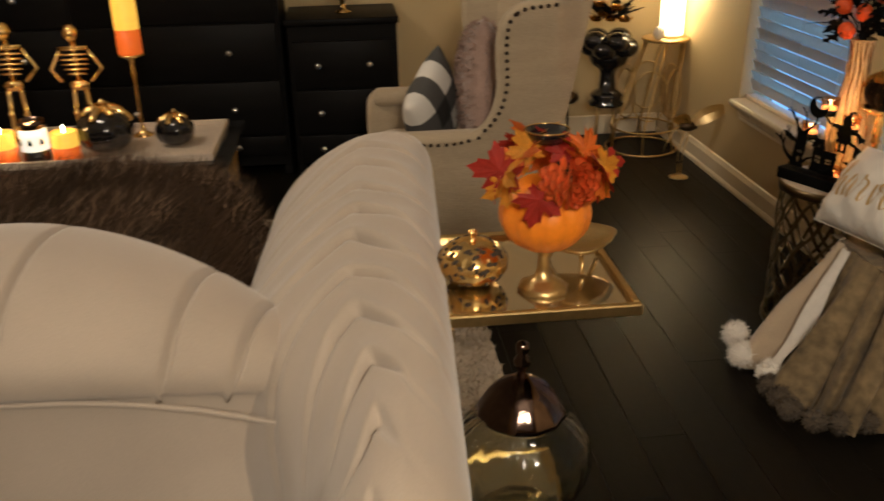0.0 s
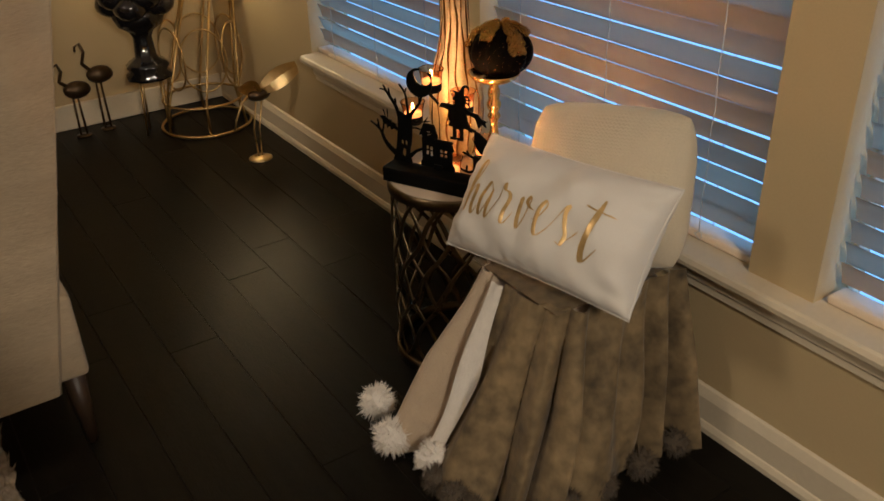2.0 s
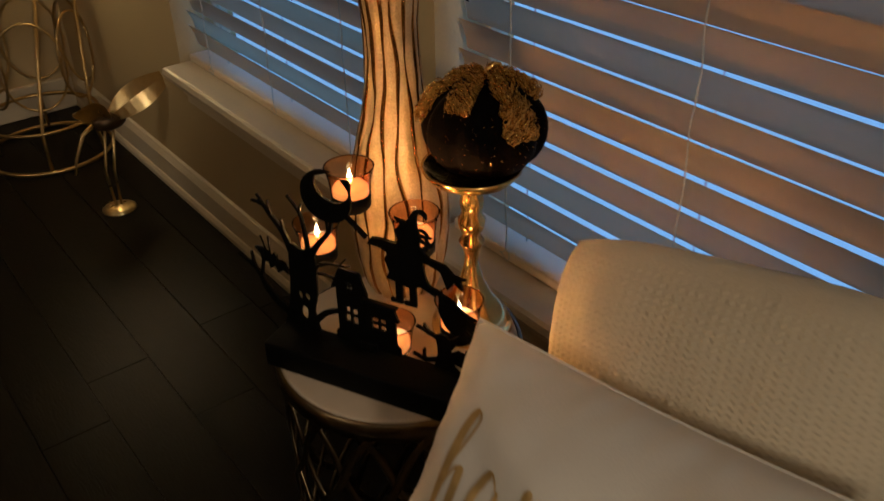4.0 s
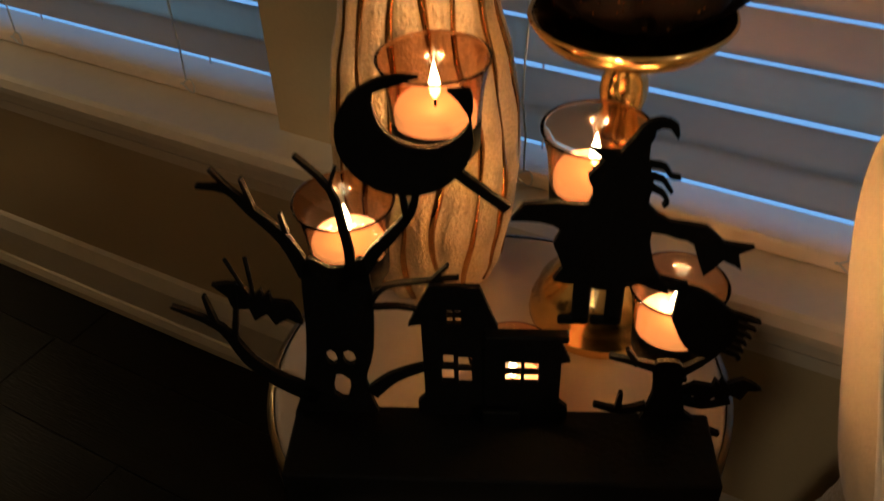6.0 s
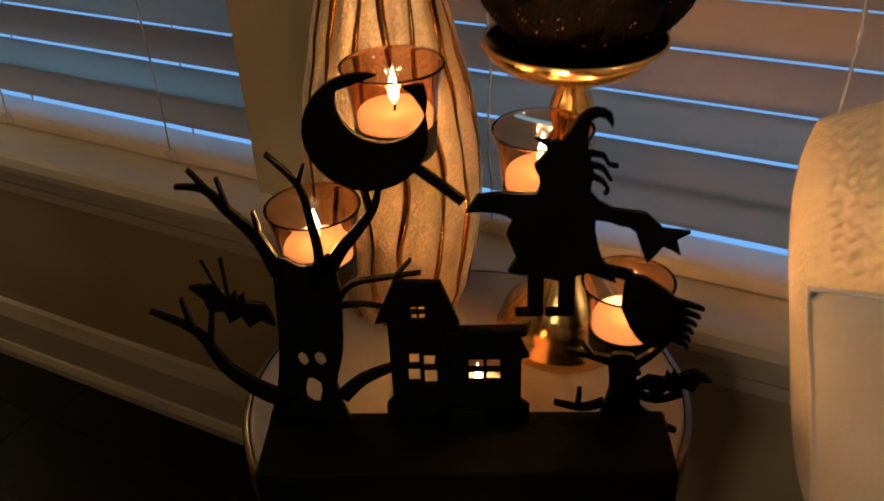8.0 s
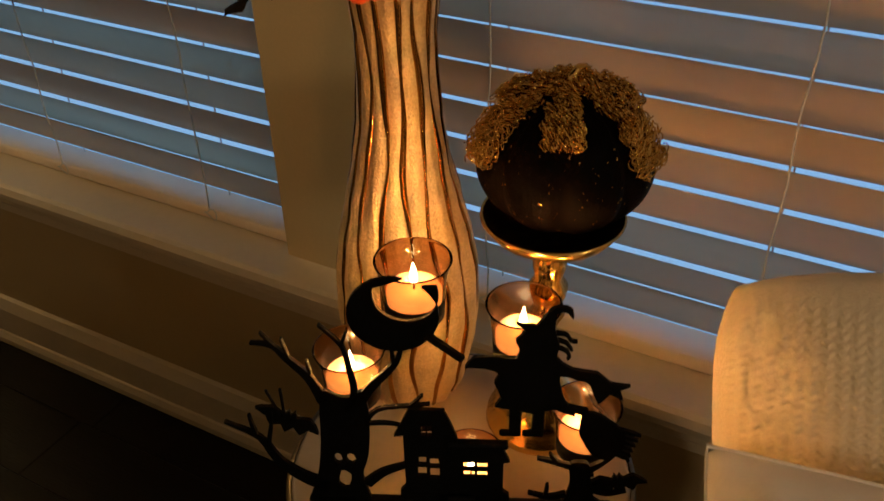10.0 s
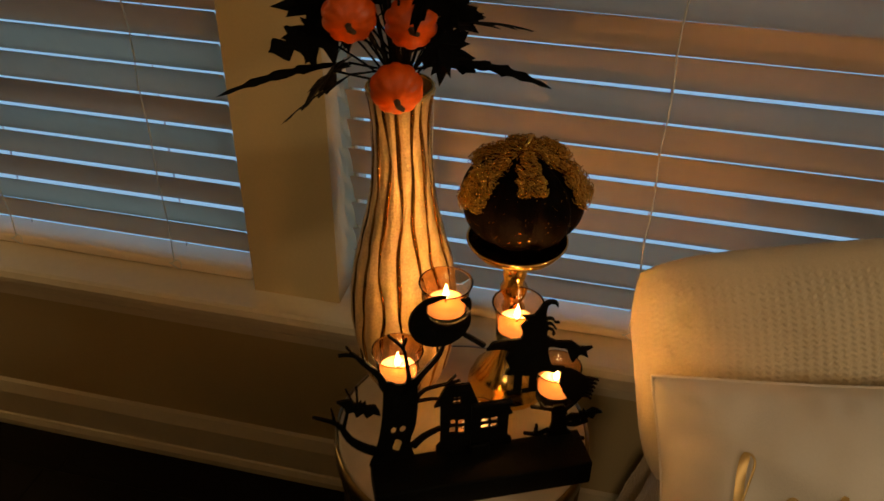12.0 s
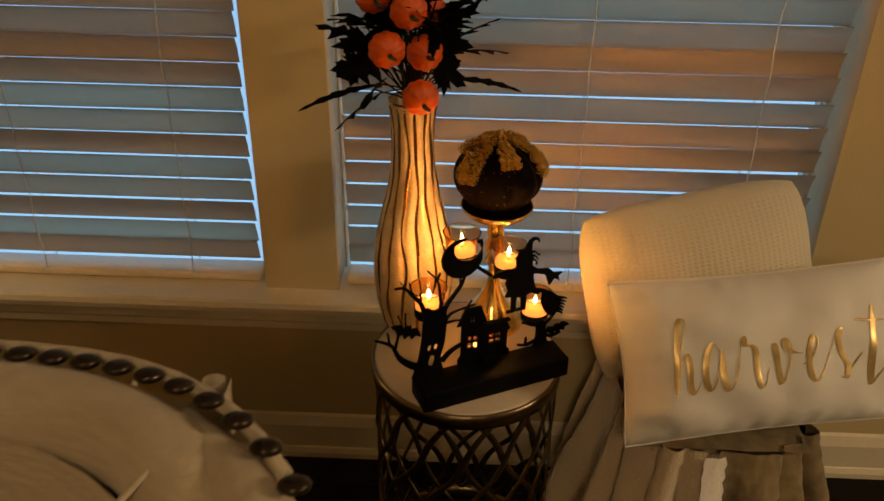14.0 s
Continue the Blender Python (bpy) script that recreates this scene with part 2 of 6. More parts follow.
M_STEMD = mat("dark_stem", (0.05, 0.03, 0.015), 0.7, vary=0.3, scale=60, bump=0.3, fine=200)
M_WHITEPIL = mat("white_cotton", (0.72, 0.68, 0.62), 0.85, vary=0.05, scale=9, bump=0.35, fine=500, sheen=0.2, bump_dist=0.001)
M_KNIT = mat("cream_knit", (0.62, 0.54, 0.40), 0.9, vary=0.10, scale=12, bump=0.5, fine=420, sheen=0.3, bump_dist=0.0015)
M_GOLDINK = mat("gold_foil_lettering", (0.62, 0.42, 0.17), 0.34, 0.45, vary=0.3, scale=30, bump=0.1)
M_THROW = mat("taupe_plush", (0.205, 0.145, 0.072), 0.8, vary=0.8, scale=10, bump=0.7, fine=38, sheen=0.15, bump_dist=0.004)
M_THROWIN = mat("cream_fleece", (0.50, 0.39, 0.27), 0.95, vary=0.1, scale=14, bump=0.6, fine=240, sheen=0.6)
M_POM = mat("white_pompom", (0.80, 0.75, 0.68), 1.0, vary=0.1, scale=40, bump=0.3, fine=300, sheen=0.5)
M_POMT = mat("taupe_pompom", (0.10, 0.075, 0.05), 1.0, vary=0.35, scale=40, bump=0.3, fine=300, sheen=0.1)
M_WOODLEG = mat("dark_wood", (0.05, 0.03, 0.018), 0.4, vary=0.3, scale=12, stretch=(1, 1, 8), bump=0.15)
M_SOFA = mat("oatmeal_linen", (0.46, 0.385, 0.31), 0.85, vary=0.12, scale=7, bump=0.4, fine=420, sheen=0.35, bump_dist=0.0015)
M_CHAIR = mat("ivory_linen", (0.43, 0.345, 0.235), 0.88, vary=0.16, scale=5, bump=0.8, fine=60, stretch=(1, 1, 5), sheen=0.2, bump_dist=0.003)
M_NAIL = mat("bronze_nail", (0.05, 0.035, 0.025), 0.3, 0.9, vary=0.3, scale=50, bump=0)
M_FUR = mat("brown_grey_fur", (0.055, 0.034, 0.021), 0.95, vary=0.85, scale=5, bump=0.6, fine=120, spec=0.1)
M_MAUVE = mat("mauve_fur_pillow", (0.33, 0.22, 0.18), 0.95, vary=0.3, scale=12, bump=0.8, fine=150, sheen=0.5)
M_DRESS = mat("black_brown_wood", (0.006, 0.0055, 0.0055), 0.45, vary=0.35, scale=5, bump=0.1, fine=60, stretch=(1, 1, 6), spec=0.1)
M_KNOB = mat("silver_knob", (0.62, 0.6, 0.57), 0.25, 0.9, vary=0.1, bump=0)
M_RUG = mat("cream_shag_rug", (0.52, 0.44, 0.34), 0.98, vary=0.3, scale=14, bump=0.9, fine=110, bump_dist=0.01)
M_MIRROR = mat("mirror_tray", (0.82, 0.80, 0.76), 0.04, 1.0, vary=0.03, scale=4, bump=0)
M_ORANGE = mat("orange_pumpkin", (0.92, 0.26, 0.01), 0.42, vary=0.14, scale=14, bump=0.1, fine=120)
M_LEAFR = mat("red_maple_leaf", (0.50, 0.035, 0.015), 0.6, vary=0.35, scale=30, bump=0.3, fine=160)
M_LEAFO = mat("orange_maple_leaf", (0.80, 0.20, 0.015), 0.6, vary=0.3, scale=30, bump=0.3, fine=160)
M_LEAFY = mat("amber_maple_leaf", (0.80, 0.36, 0.02), 0.6, vary=0.3, scale=30, bump=0.3, fine=160)
M_JARGLASS = glass("clear_ribbed_glass", (0.72, 0.72, 0.62), 0.09, 1.28)
M_SMOKE = mat("smoky_chrome", (0.16, 0.11, 0.09), 0.12, 1.0, vary=0.4, scale=25, bump=0.15, fine=60)
M_TABLEGLASS = mat("dark_table_glass", (0.02, 0.02, 0.02), 0.06, vary=0.2, scale=4, bump=0, coat=0.5)
M_TRAYWOOD = mat("pale_tray", (0.60, 0.50, 0.40), 0.5, vary=0.15, scale=10, bump=0.1)
# Candlelight in the wax is put in as emission, stronger in the yellow upper part.
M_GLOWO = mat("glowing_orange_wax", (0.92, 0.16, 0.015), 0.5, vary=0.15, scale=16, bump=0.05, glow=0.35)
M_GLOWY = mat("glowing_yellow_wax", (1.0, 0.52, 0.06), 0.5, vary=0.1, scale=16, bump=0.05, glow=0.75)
# Light of the candle inside the jar is put into its glass as emission.
M_GLOWW = mat("glowing_white_glass", (1.0, 0.93, 0.72), 0.4, vary=0.08, scale=20, bump=0, glow=0.8)
M_FURTAN = mat("tan_fur", (0.20, 0.135, 0.085), 0.95, vary=0.6, scale=9, bump=0.4, fine=120, spec=0.1)
M_SHADE = mat("lit_lamp_shade", (1.0, 0.76, 0.40), 0.7, vary=0.06, scale=14, bump=0.05, glow=5.0)
M_CHECKW = mat("white_check", (0.72, 0.70, 0.66), 0.9, vary=0.08, scale=20, bump=0.5, fine=300)
M_CHECKB = mat("black_check", (0.015, 0.015, 0.016), 0.9, vary=0.2, scale=20, bump=0.5, fine=300)
M_CHECKG = mat("grey_check", (0.08, 0.078, 0.076), 0.9, vary=0.15, scale=20, bump=0.5, fine=300)
M_GOLDLEAF = mat("pale_gold_wing", (0.78, 0.60, 0.30), 0.3, 1.0, vary=0.15, scale=20, bump=0.1, fine=60)
M_TWINE = mat("dark_bronze", (0.10, 0.065, 0.035), 0.4, 0.8, vary=0.3, scale=30, bump=0.2)
M_PEBBLE = mat("white_ceramic", (0.75, 0.71, 0.64), 0.4, vary=0.08, scale=20, bump=0.2)
M_PETAL = mat("coral_orange_petal", (0.85, 0.17, 0.03), 0.6, vary=0.3, scale=60, bump=0.2, fine=200, rand=0.15)

# ---- the room ----
XW, YF, YN, ZC = -4.6, 1.75, -5.6, 2.6
WIN = [(0.0, 0.818), (-0.981, -0.149), (-1.97, -1.135)]
SILL_Z, TOP_Z = 0.402, 1.94


def floor_planks():
    tagged(solo("floor", box(XW, 0.15, YN, YF + 0.15, -0.06, -0.004), M_JOINT, "dark stained hardwood plank floor", kind="structure"))
    base = bpy.data.objects["floor"]
    rng = random.Random(4)
    w = 0.125
    shared = {}
    x = XW
    spare = bmesh.new()
    near = 0
    while x < -0.001:
        y = YN + rng.random() * 0.9
        first = True
        lo = YN
        while lo < YF:
            ln = rng.choice((0.9, 1.2, 1.5))
            hi = min(YF, y if first else lo + ln)
            first = False
            if hi - lo > 0.02:
                close = x > -2.3 and hi > -1.9
                if close:
                    key = (round(hi - lo, 2), round(min(w, -x), 3))
                    if key not in shared:
                        shared[key] = mesh_of(box(0.0005, key[1] - 0.0005, 0.0005, key[0] - 0.0005, -0.004, 0.0, 0.0007, 1), M_FLOOR, "plank")
                    ob = new("plank", shared[key])
                    ob.parent = base
                    ob.location = (x, lo, 0)
                else:
                    box(x + 0.0012, min(x + w, 0) - 0.0012, lo + 0.0012, hi - 0.0012, -0.004, 0.0, bm=spare)
            lo = hi
        x += w
    tagged(part("planks", spare, M_FLOOR, base), kind="stuff")


def wall_with_windows():
    b = bmesh.new()
    ys = [YF + 0.15, WIN[0][1] + 0.007, WIN[0][0] - 0.007, WIN[1][1] + 0.007, WIN[1][0] - 0.007, WIN[2][1] + 0.007, WIN[2][0] - 0.007, YN]
    for i in range(0, len(ys), 2):
        box(0, 0.15, ys[i + 1], ys[i], 0, ZC, bm=b)
    for y0, y1 in WIN:
        box(0, 0.02, y0 - 0.007, y1 + 0.007, 0, SILL_Z - 0.03, bm=b)
        box(0.02, 0.15, y0 - 0.007, y1 + 0.007, 0, SILL_Z - 0.095, bm=b)
        box(0, 0.15, y0 - 0.007, y1 + 0.007, TOP_Z, ZC, bm=b)
    solo("wall_east", b, M_WALL, "beige painted wall with three blinded windows", kind="structure")
    solo("wall_north", box(XW, 0.15, YF, YF + 0.15, 0, ZC), M_WALL, "beige painted wall behind the dark dresser", kind="structure")
    solo("wall_south", box(XW, 0.15, YN - 0.15, YN, 0, ZC), M_WALL, "plain beige painted wall", kind="structure")
    solo("wall_west", box(XW - 0.15, XW, YN - 0.15, YF + 0.15, 0, ZC), M_WALL, "plain beige painted wall", kind="structure")
    solo("ceiling", box(XW - 0.15, 0.15, YN - 0.15, YF + 0.15, ZC, ZC + 0.1), M_CEIL, "plain off-white ceiling", kind="structure")


def profile_run(pts, y0, y1):
    """Extrude an x-z profile along y."""
    b = bmesh.new()
    a = [b.verts.new((x, y0, z)) for x, z in pts]
    c = [b.verts.new((x, y1, z)) for x, z in pts]
    n = len(pts)
    for i in range(n):
        b.faces.new((a[i], a[(i + 1) % n], c[(i + 1) % n], c[i]))
    b.faces.new(a)
    b.faces.new(c)
    return finish(b, False)


def trims():
    base = [(0, 0), (-0.022, 0), (-0.022, 0.012), (-0.017, 0.022), (-0.014, 0.024), (-0.014, 0.078), (-0.010, 0.088), (-0.006, 0.098), (0, 0.102)]
    solo("baseboard", profile_run(base, YN, YF), M_TRIM, "cream painted baseboard with shoe moulding", kind="structure")
    solo("baseboard", box(XW, -0.02, YF - 0.014, YF, 0, 0.102, 0.004, 1), M_TRIM, "cream painted baseboard along the far wall", kind="structure")
    sill = [(0.080, SILL_Z), (0.080, SILL_Z - 0.028), (-0.042, SILL_Z - 0.028), (-0.050, SILL_Z - 0.022), (-0.052, SILL_Z - 0.012), (-0.048, SILL_Z - 0.003), (-0.042, SILL_Z)]
    apron = [(0, SILL_Z - 0.028), (-0.020, SILL_Z - 0.028), (-0.020, SILL_Z - 0.060), (-0.013, SILL_Z - 0.068), (-0.013, SILL_Z - 0.082), (0, SILL_Z - 0.088)]
    s = solo("window_sill", profile_run(sill, -2.1, 0.815), M_TRIM, "continuous cream painted window sill with apron", kind="structure")
    part("apron", profile_run(apron, -2.06, 0.785), M_TRIM, s)


def window(i, y0, y1):
    w = thing("window_%d" % i, "white framed window glowing blue with dusk outside", "window", kind="structure")
    b = bmesh.new()
    for q in ((y0 - 0.007, y0 - 0.001), (y1 + 0.001, y1 + 0.007)):
        box(0.095, 0.135, q[0], q[1], SILL_Z - 0.095, TOP_Z, 0.003, 1, bm=b)
    for z in (SILL_Z - 0.094, 1.2, TOP_Z - 0.045):
        box(0.095, 0.125, y0 - 0.001, y1 + 0.001, z, z + (0.014 if z < 1 else 0.045), 0.003, 1, bm=b)
    part("window_frame", b, M_TRIM, w)
    for z0, z1 in ((SILL_Z - 0.080, 1.2), (1.245, TOP_Z - 0.045)):
        p = part("pane", box(0.108, 0.112, y0 - 0.001, y1 + 0.001, z0, z1), M_PANE, w)
        p.visible_shadow = False


def blind(y0, y1, group="window blinds"):
    bl = thing("window_blind", "white wooden slat blind, lowered and half tilted", "blind", (0.036, 0, 0), group=group)
    tilt, half, pitch = radians(-71), 0.025, 0.0429
    n = int((TOP_Z - 0.06 - SILL_Z - 0.045) / pitch)
    def slat(u, v):
        s = (v * 2 - 1) * half
        arch = 0.0028 * (1 - (2 * v - 1) ** 2)
        return (s * math.cos(tilt) - arch * math.sin(tilt), y0 + 0.010 + u * (y1 - y0 - 0.020), s * math.sin(tilt) + arch * math.cos(tilt))
    b = grid(2, 7, slat)
    bmesh.ops.solidify(b, geom=list(b.faces), thickness=0.0022)
    for f in b.faces:
        f.smooth = True
    me = mesh_of(b, M_SLAT, "slat")
    rng = random.Random(int(y0 * 100))
    for k in range(n):
        ob = new("slat", me)
        ob.parent = bl
        ob.matrix_basis = pose(0, 0, SILL_Z + (0.060 if k == 0 else 0.097 + (k - 1) * pitch), rng.uniform(-0.12, 0.12), rng.uniform(-0.3, 0.3), 0)
    part("bottom_rail", box(-0.018, 0.032, y0 + 0.006, y1 - 0.006, SILL_Z + 0.001, SILL_Z + 0.018, 0.004), M_SLAT, bl)
    part("head_rail", box(-0.022, 0.03, y0 + 0.002, y1 - 0.002, TOP_Z - 0.06, TOP_Z - 0.002, 0.004), M_SLAT, bl)
    for y in (y0 + 0.13, (y0 + y1) / 2, y1 - 0.13):
        cb = bmesh.new()
        for x in (-0.021, 0.021):
            pts = [(x + 0.0012 * math.sin(k * 2.1), y + 0.0016 * math.sin(k * 1.7 + y * 9), SILL_Z + 0.02 + (TOP_Z - SILL_Z - 0.06) * k / 40) for k in range(41)]
            join(cb, tube(pts, 0.0011, 5))
        part("ladder_cord", cb, M_CORD, bl)
        part("cord_loop", tube([(-0.022, y + 0.010 * math.sin(a), SILL_Z + 0.014 - 0.006 * math.cos(a) + 0.004 * math.sin(2 * a)) for a in [k * math.pi / 8 for k in range(17)]], 0.0009, 5), M_CORD, bl)


floor_planks()
wall_with_windows()
trims()
for wi, (wa, wb) in enumerate(WIN):
    window(wi + 1, wa, wb)
    blind(wa, wb)
solo("backdrop", box(3.0, 3.02, -12, 12, -6, 14), flame_mat("dusk_distance", (0.23, 0.53, 1.0), 1.35), "blue dusk distance outside the windows", kind="structure")

# ---- drum table and what stands on it ----
TX, TY, TZ, TR = -0.250, -0.382, 0.458, 0.146


def drum_table():
    t = thing("drum_side_table", "openwork gold metal drum table with cream top", "side table", (TX, TY, 0))
    part("tabletop", lathe([(0.001, TZ), (TR - 0.006, TZ), (TR - 0.002, TZ - 0.003), (TR - 0.002, TZ - 0.010), (0.001, TZ - 0.012)], 64, caps=False), M_TOP, t)
    part("rim", lathe([(TR - 0.0015, TZ - 0.002), (TR + 0.003, TZ - 0.004), (TR + 0.003, TZ - 0.026), (TR - 0.004, TZ - 0.028), (TR - 0.004, TZ - 0.012)], 64, caps=False), M_DRUM, t)
    part("base_ring", lathe([(TR - 0.004, 0.0), (TR + 0.003, 0.002), (TR + 0.003, 0.022), (TR - 0.004, 0.025), (TR - 0.004, 0.0)], 64, caps=False), M_DRUM, t)
    h0, h1, n = 0.022, TZ - 0.024, 14
    for sgn in (1, -1):
        def bar(u, v):
            z = h0 + (h1 - h0) * u
            a = sgn * (u * 1.65 + 0.035 * math.sin(u * 6 * math.pi))
            s = v * 2 * math.pi
            r = TR - 0.004 + 0.0025 * math.cos(s) + 0.001 * sgn
            return (r * math.cos(a + 0.042 * math.sin(s)), r * math.sin(a + 0.042 * math.sin(s)), z)
        me = mesh_of(finish(grid(40, 8, bar, close_v=True)), M_DRUM, "lattice_bar")
        for k in range(n):
            ob = new("lattice_bar", me)
            ob.parent = t
            ob.matrix_basis = pose(0, 0, 0, 0, 0, 360 * k / n)


def vase():
    v = thing("tall_vase", "tall champagne glitter vase with wavy dark gold lines", "vase", (-0.178, -0.294, TZ))
    v.scale = (0.915, 0.915, 0.915)
    prof = [(0.030, 0.0), (0.045, 0.004), (0.054, 0.03), (0.061, 0.07), (0.0645, 0.11), (0.0635, 0.15), (0.058, 0.19), (0.049, 0.23), (0.040, 0.27), (0.034, 0.31), (0.0315, 0.35), (0.0315, 0.385), (0.034, 0.41), (0.037, 0.425)]
    def rad(z):
        for (r0, z0), (r1, z1) in zip(prof, prof[1:]):
            if z <= z1:
                f = (z - z0) / (z1 - z0)
                f = f * f * (3 - 2 * f) * 0.5 + f * 0.5
                return r0 + (r1 - r0) * f
        return prof[-1][0]
    n = 15
    def wander(z, k):
        return 0.20 * math.sin(z * 31 + k * 2.3) + 0.10 * math.sin(z * 67 + k * 4.1)
    fine = [(rad(0.425 * i / 70), 0.425 * i / 70) for i in range(71)]
    def wob(a, z):
        return 1 + 0.07 * abs(math.sin(a * n / 2 + 0.35 * math.sin(z * 34)))
    inner = [(rad(0.425 - 0.1 * i / 8) - 0.004, 0.425 - 0.1 * i / 8) for i in range(9)]
    part("body", lathe(fine + inner, 104, wob, caps=False), M_VASE, v)
    for k in range(n):
        pts = []
        for i in range(48):
            z = 0.01 + 0.41 * i / 47
            a = 2 * math.pi * k / n - 0.70 * math.sin(z * 34) / n + 0.25 * wander(z, k)
            r = rad(z) * 1.012
            pts.append((r * math.cos(a), r * math.sin(a), z))
        part("wavy_line", tube(pts, 0.0023, 6, taper=lambda s, k=k: 0.55 + 0.85 * abs(math.sin(s * 8 + k * 1.7))), M_VASELINE, v)
    part("rim", ring(0.0362, 0.0022, 0.425, 48), M_GOLD, v)
    return v


def mini_pumpkin_bm(r):
    return lathe([(r * math.sin(math.pi * i / 14) + 0.0004, -r * 0.84 * math.cos(math.pi * i / 14) * (1 if i < 10 else 0.96)) for i in range(15)], 48,
                 lambda a, z: 1 - 0.11 * (1 - abs(math.sin(a * 5))) ** 1.5)


def leaf_bm(length, width, lobes, seed, curl=0.3):
    """A lobed leaf along +x, bent and cupped, with a thin body."""
    rng = random.Random(seed)
    b = bmesh.new()
    n = lobes * 6
    cut = (0.62, 0.74, 0.92, 1.0, 0.86, 0.70) if width < 0.03 else (0.26, 0.50, 0.86, 1.0, 0.66, 0.36)
    mid, left, right = [], [], []
    for i in range(n + 1):
        s = i / n
        x = length * s
        env = width * (math.sin(math.pi * min(1, s * 0.92 + 0.06)) ** 0.75) * (1 - 0.35 * s)
        tooth = cut[i % 6] if i < n else 0.02
        wv = env * tooth * rng.uniform(0.85, 1.1)
        back = length * 0.17 * (tooth - 0.2) * (1 - s)
        z = -curl * length * s * s
        mid.append(b.verts.new((x, 0, z)))
        left.append(b.verts.new((min(length, x + back), wv, z - 0.15 * wv)))
        right.append(b.verts.new((min(length, x + back), -wv, z - 0.15 * wv)))
    for i in range(n):
        b.faces.new((mid[i], mid[i + 1], left[i + 1], left[i]))
        b.faces.new((mid[i], right[i], right[i + 1], mid[i + 1]))
    bmesh.ops.solidify(b, geom=list(b.faces), thickness=0.0008)
    return b


def bouquet():
    o = (-0.178, -0.294, TZ + 0.389)
    q = thing("pumpkin_bouquet", "mini orange pumpkins on stems with black leaves in the vase", "bouquet", o)
    heads = [(-0.057, 0.030, 0.089), (-0.022, -0.018, 0.075), (-0.064, -0.015, 0.027), (-0.046, 0.002, 0.138), (0.004, 0.030, 0.145), (-0.028, 0.050, 0.152), (0.028, -0.02, 0.120)]
    for i, h in enumerate(heads):
        mid = (h[0] * 0.35, h[1] * 0.35, max(0.02, h[2] * 0.45))
        part("stem", tube([(0.01 * math.cos(i), 0.01 * math.sin(i), -0.06), (h[0] * 0.2, h[1] * 0.2, 0.0), mid, (h[0] * 0.9, h[1] * 0.9, h[2])], 0.0018, 6), M_LEAFBLACK, q)
        d = Vector((-0.85, -0.25, -0.10 + 0.12 * math.sin(i * 2.0)))
        m = Matrix.Translation(h) @ d.to_track_quat("Z", "Y").to_matrix().to_4x4()
        p = part("mini_pumpkin", mini_pumpkin_bm(0.0250 if i < 4 else 0.0240), M_MINI, q, m=m)
        part("pumpkin_stem", tube([(0, 0, 0.018), (0.001, 0, 0.026), (0.006, 0, 0.032)], 0.0038, 6, taper=lambda s: 1 - 0.4 * s), M_STEMD, p)
    rng = random.Random(11)
    k = 0
    for az, el, ln, base in [(129, 6, 0.150, 0.030), (118, -22, 0.10, 0.03), (80, 25, 0.11, 0.06), (140, 10, 0.10, 0.06), (-97, 7, 0.118, 0.030), (-60, 24, 0.11, 0.06), (-95, 18, 0.10, 0.06),
                             (-110, 40, 0.11, 0.09), (60, 45, 0.11, 0.10), (100, 55, 0.10, 0.12), (-80, 60, 0.10, 0.12), (150, 50, 0.10, 0.12), (0, 30, 0.11, 0.07), (30, 15, 0.11, 0.06), (-30, 20, 0.11, 0.06),
                             (180, 70, 0.09, 0.15), (-140, 62, 0.10, 0.14), (75, 65, 0.10, 0.15), (-50, 70, 0.10, 0.16), (120, 30, 0.095, 0.09), (-70, 35, 0.10, 0.10)]:
        a, e = radians(az), radians(el)
        d = Vector((math.cos(a) * math.cos(e), math.sin(a) * math.cos(e), math.sin(e)))
        root = Vector((0.018 * math.cos(a), 0.018 * math.sin(a), base))
        part("leaf_stalk", tube([(0.006 * math.cos(a), 0.006 * math.sin(a), -0.03), root * 0.6, root + d * 0.035], 0.0013, 5), M_LEAFBLACK, q)
        m = Matrix.Translation(root + d * 0.03) @ d.to_track_quat("X", "Z").to_matrix().to_4x4() @ Matrix.Rotation(rng.uniform(-0.5, 0.5), 4, "X")
        part("black_leaf", leaf_bm(ln * 0.88, 0.046 if abs(el) > 8 else 0.013, 4 if abs(el) > 8 else 5, k, rng.uniform(0.05, 0.3)), M_LEAFBLACK, q, m=m)
        k += 1
    for j in range(34):
        a, e = j * 2.399, radians(-12 + 75 * (j / 34) ** 1.1)
        d = Vector((math.cos(a) * math.cos(e), math.sin(a) * math.cos(e), math.sin(e)))
        if d.x < -0.75 and e < 0.5:
            continue
        root = Vector((0.0, 0.0, 0.045 + 0.06 * j / 34)) + d * rng.uniform(0.045, 0.080)
        part("leaf_stalk", tube([(0.005 * math.cos(a), 0.005 * math.sin(a), 0.0), (root * 0.5)[:], root[:]], 0.0012, 5), M_LEAFBLACK, q)
        m = Matrix.Translation(root) @ (d + Vector((0, 0, rng.uniform(-0.6, 0.2)))).to_track_quat("X", "Z").to_matrix().to_4x4() @ Matrix.Rotation(rng.uniform(-0.9, 0.9), 4, "X")
        part("black_leaf", maple_bm(rng.uniform(0.032, 0.046), j + 300), M_LEAFBLACK, q, m=m)


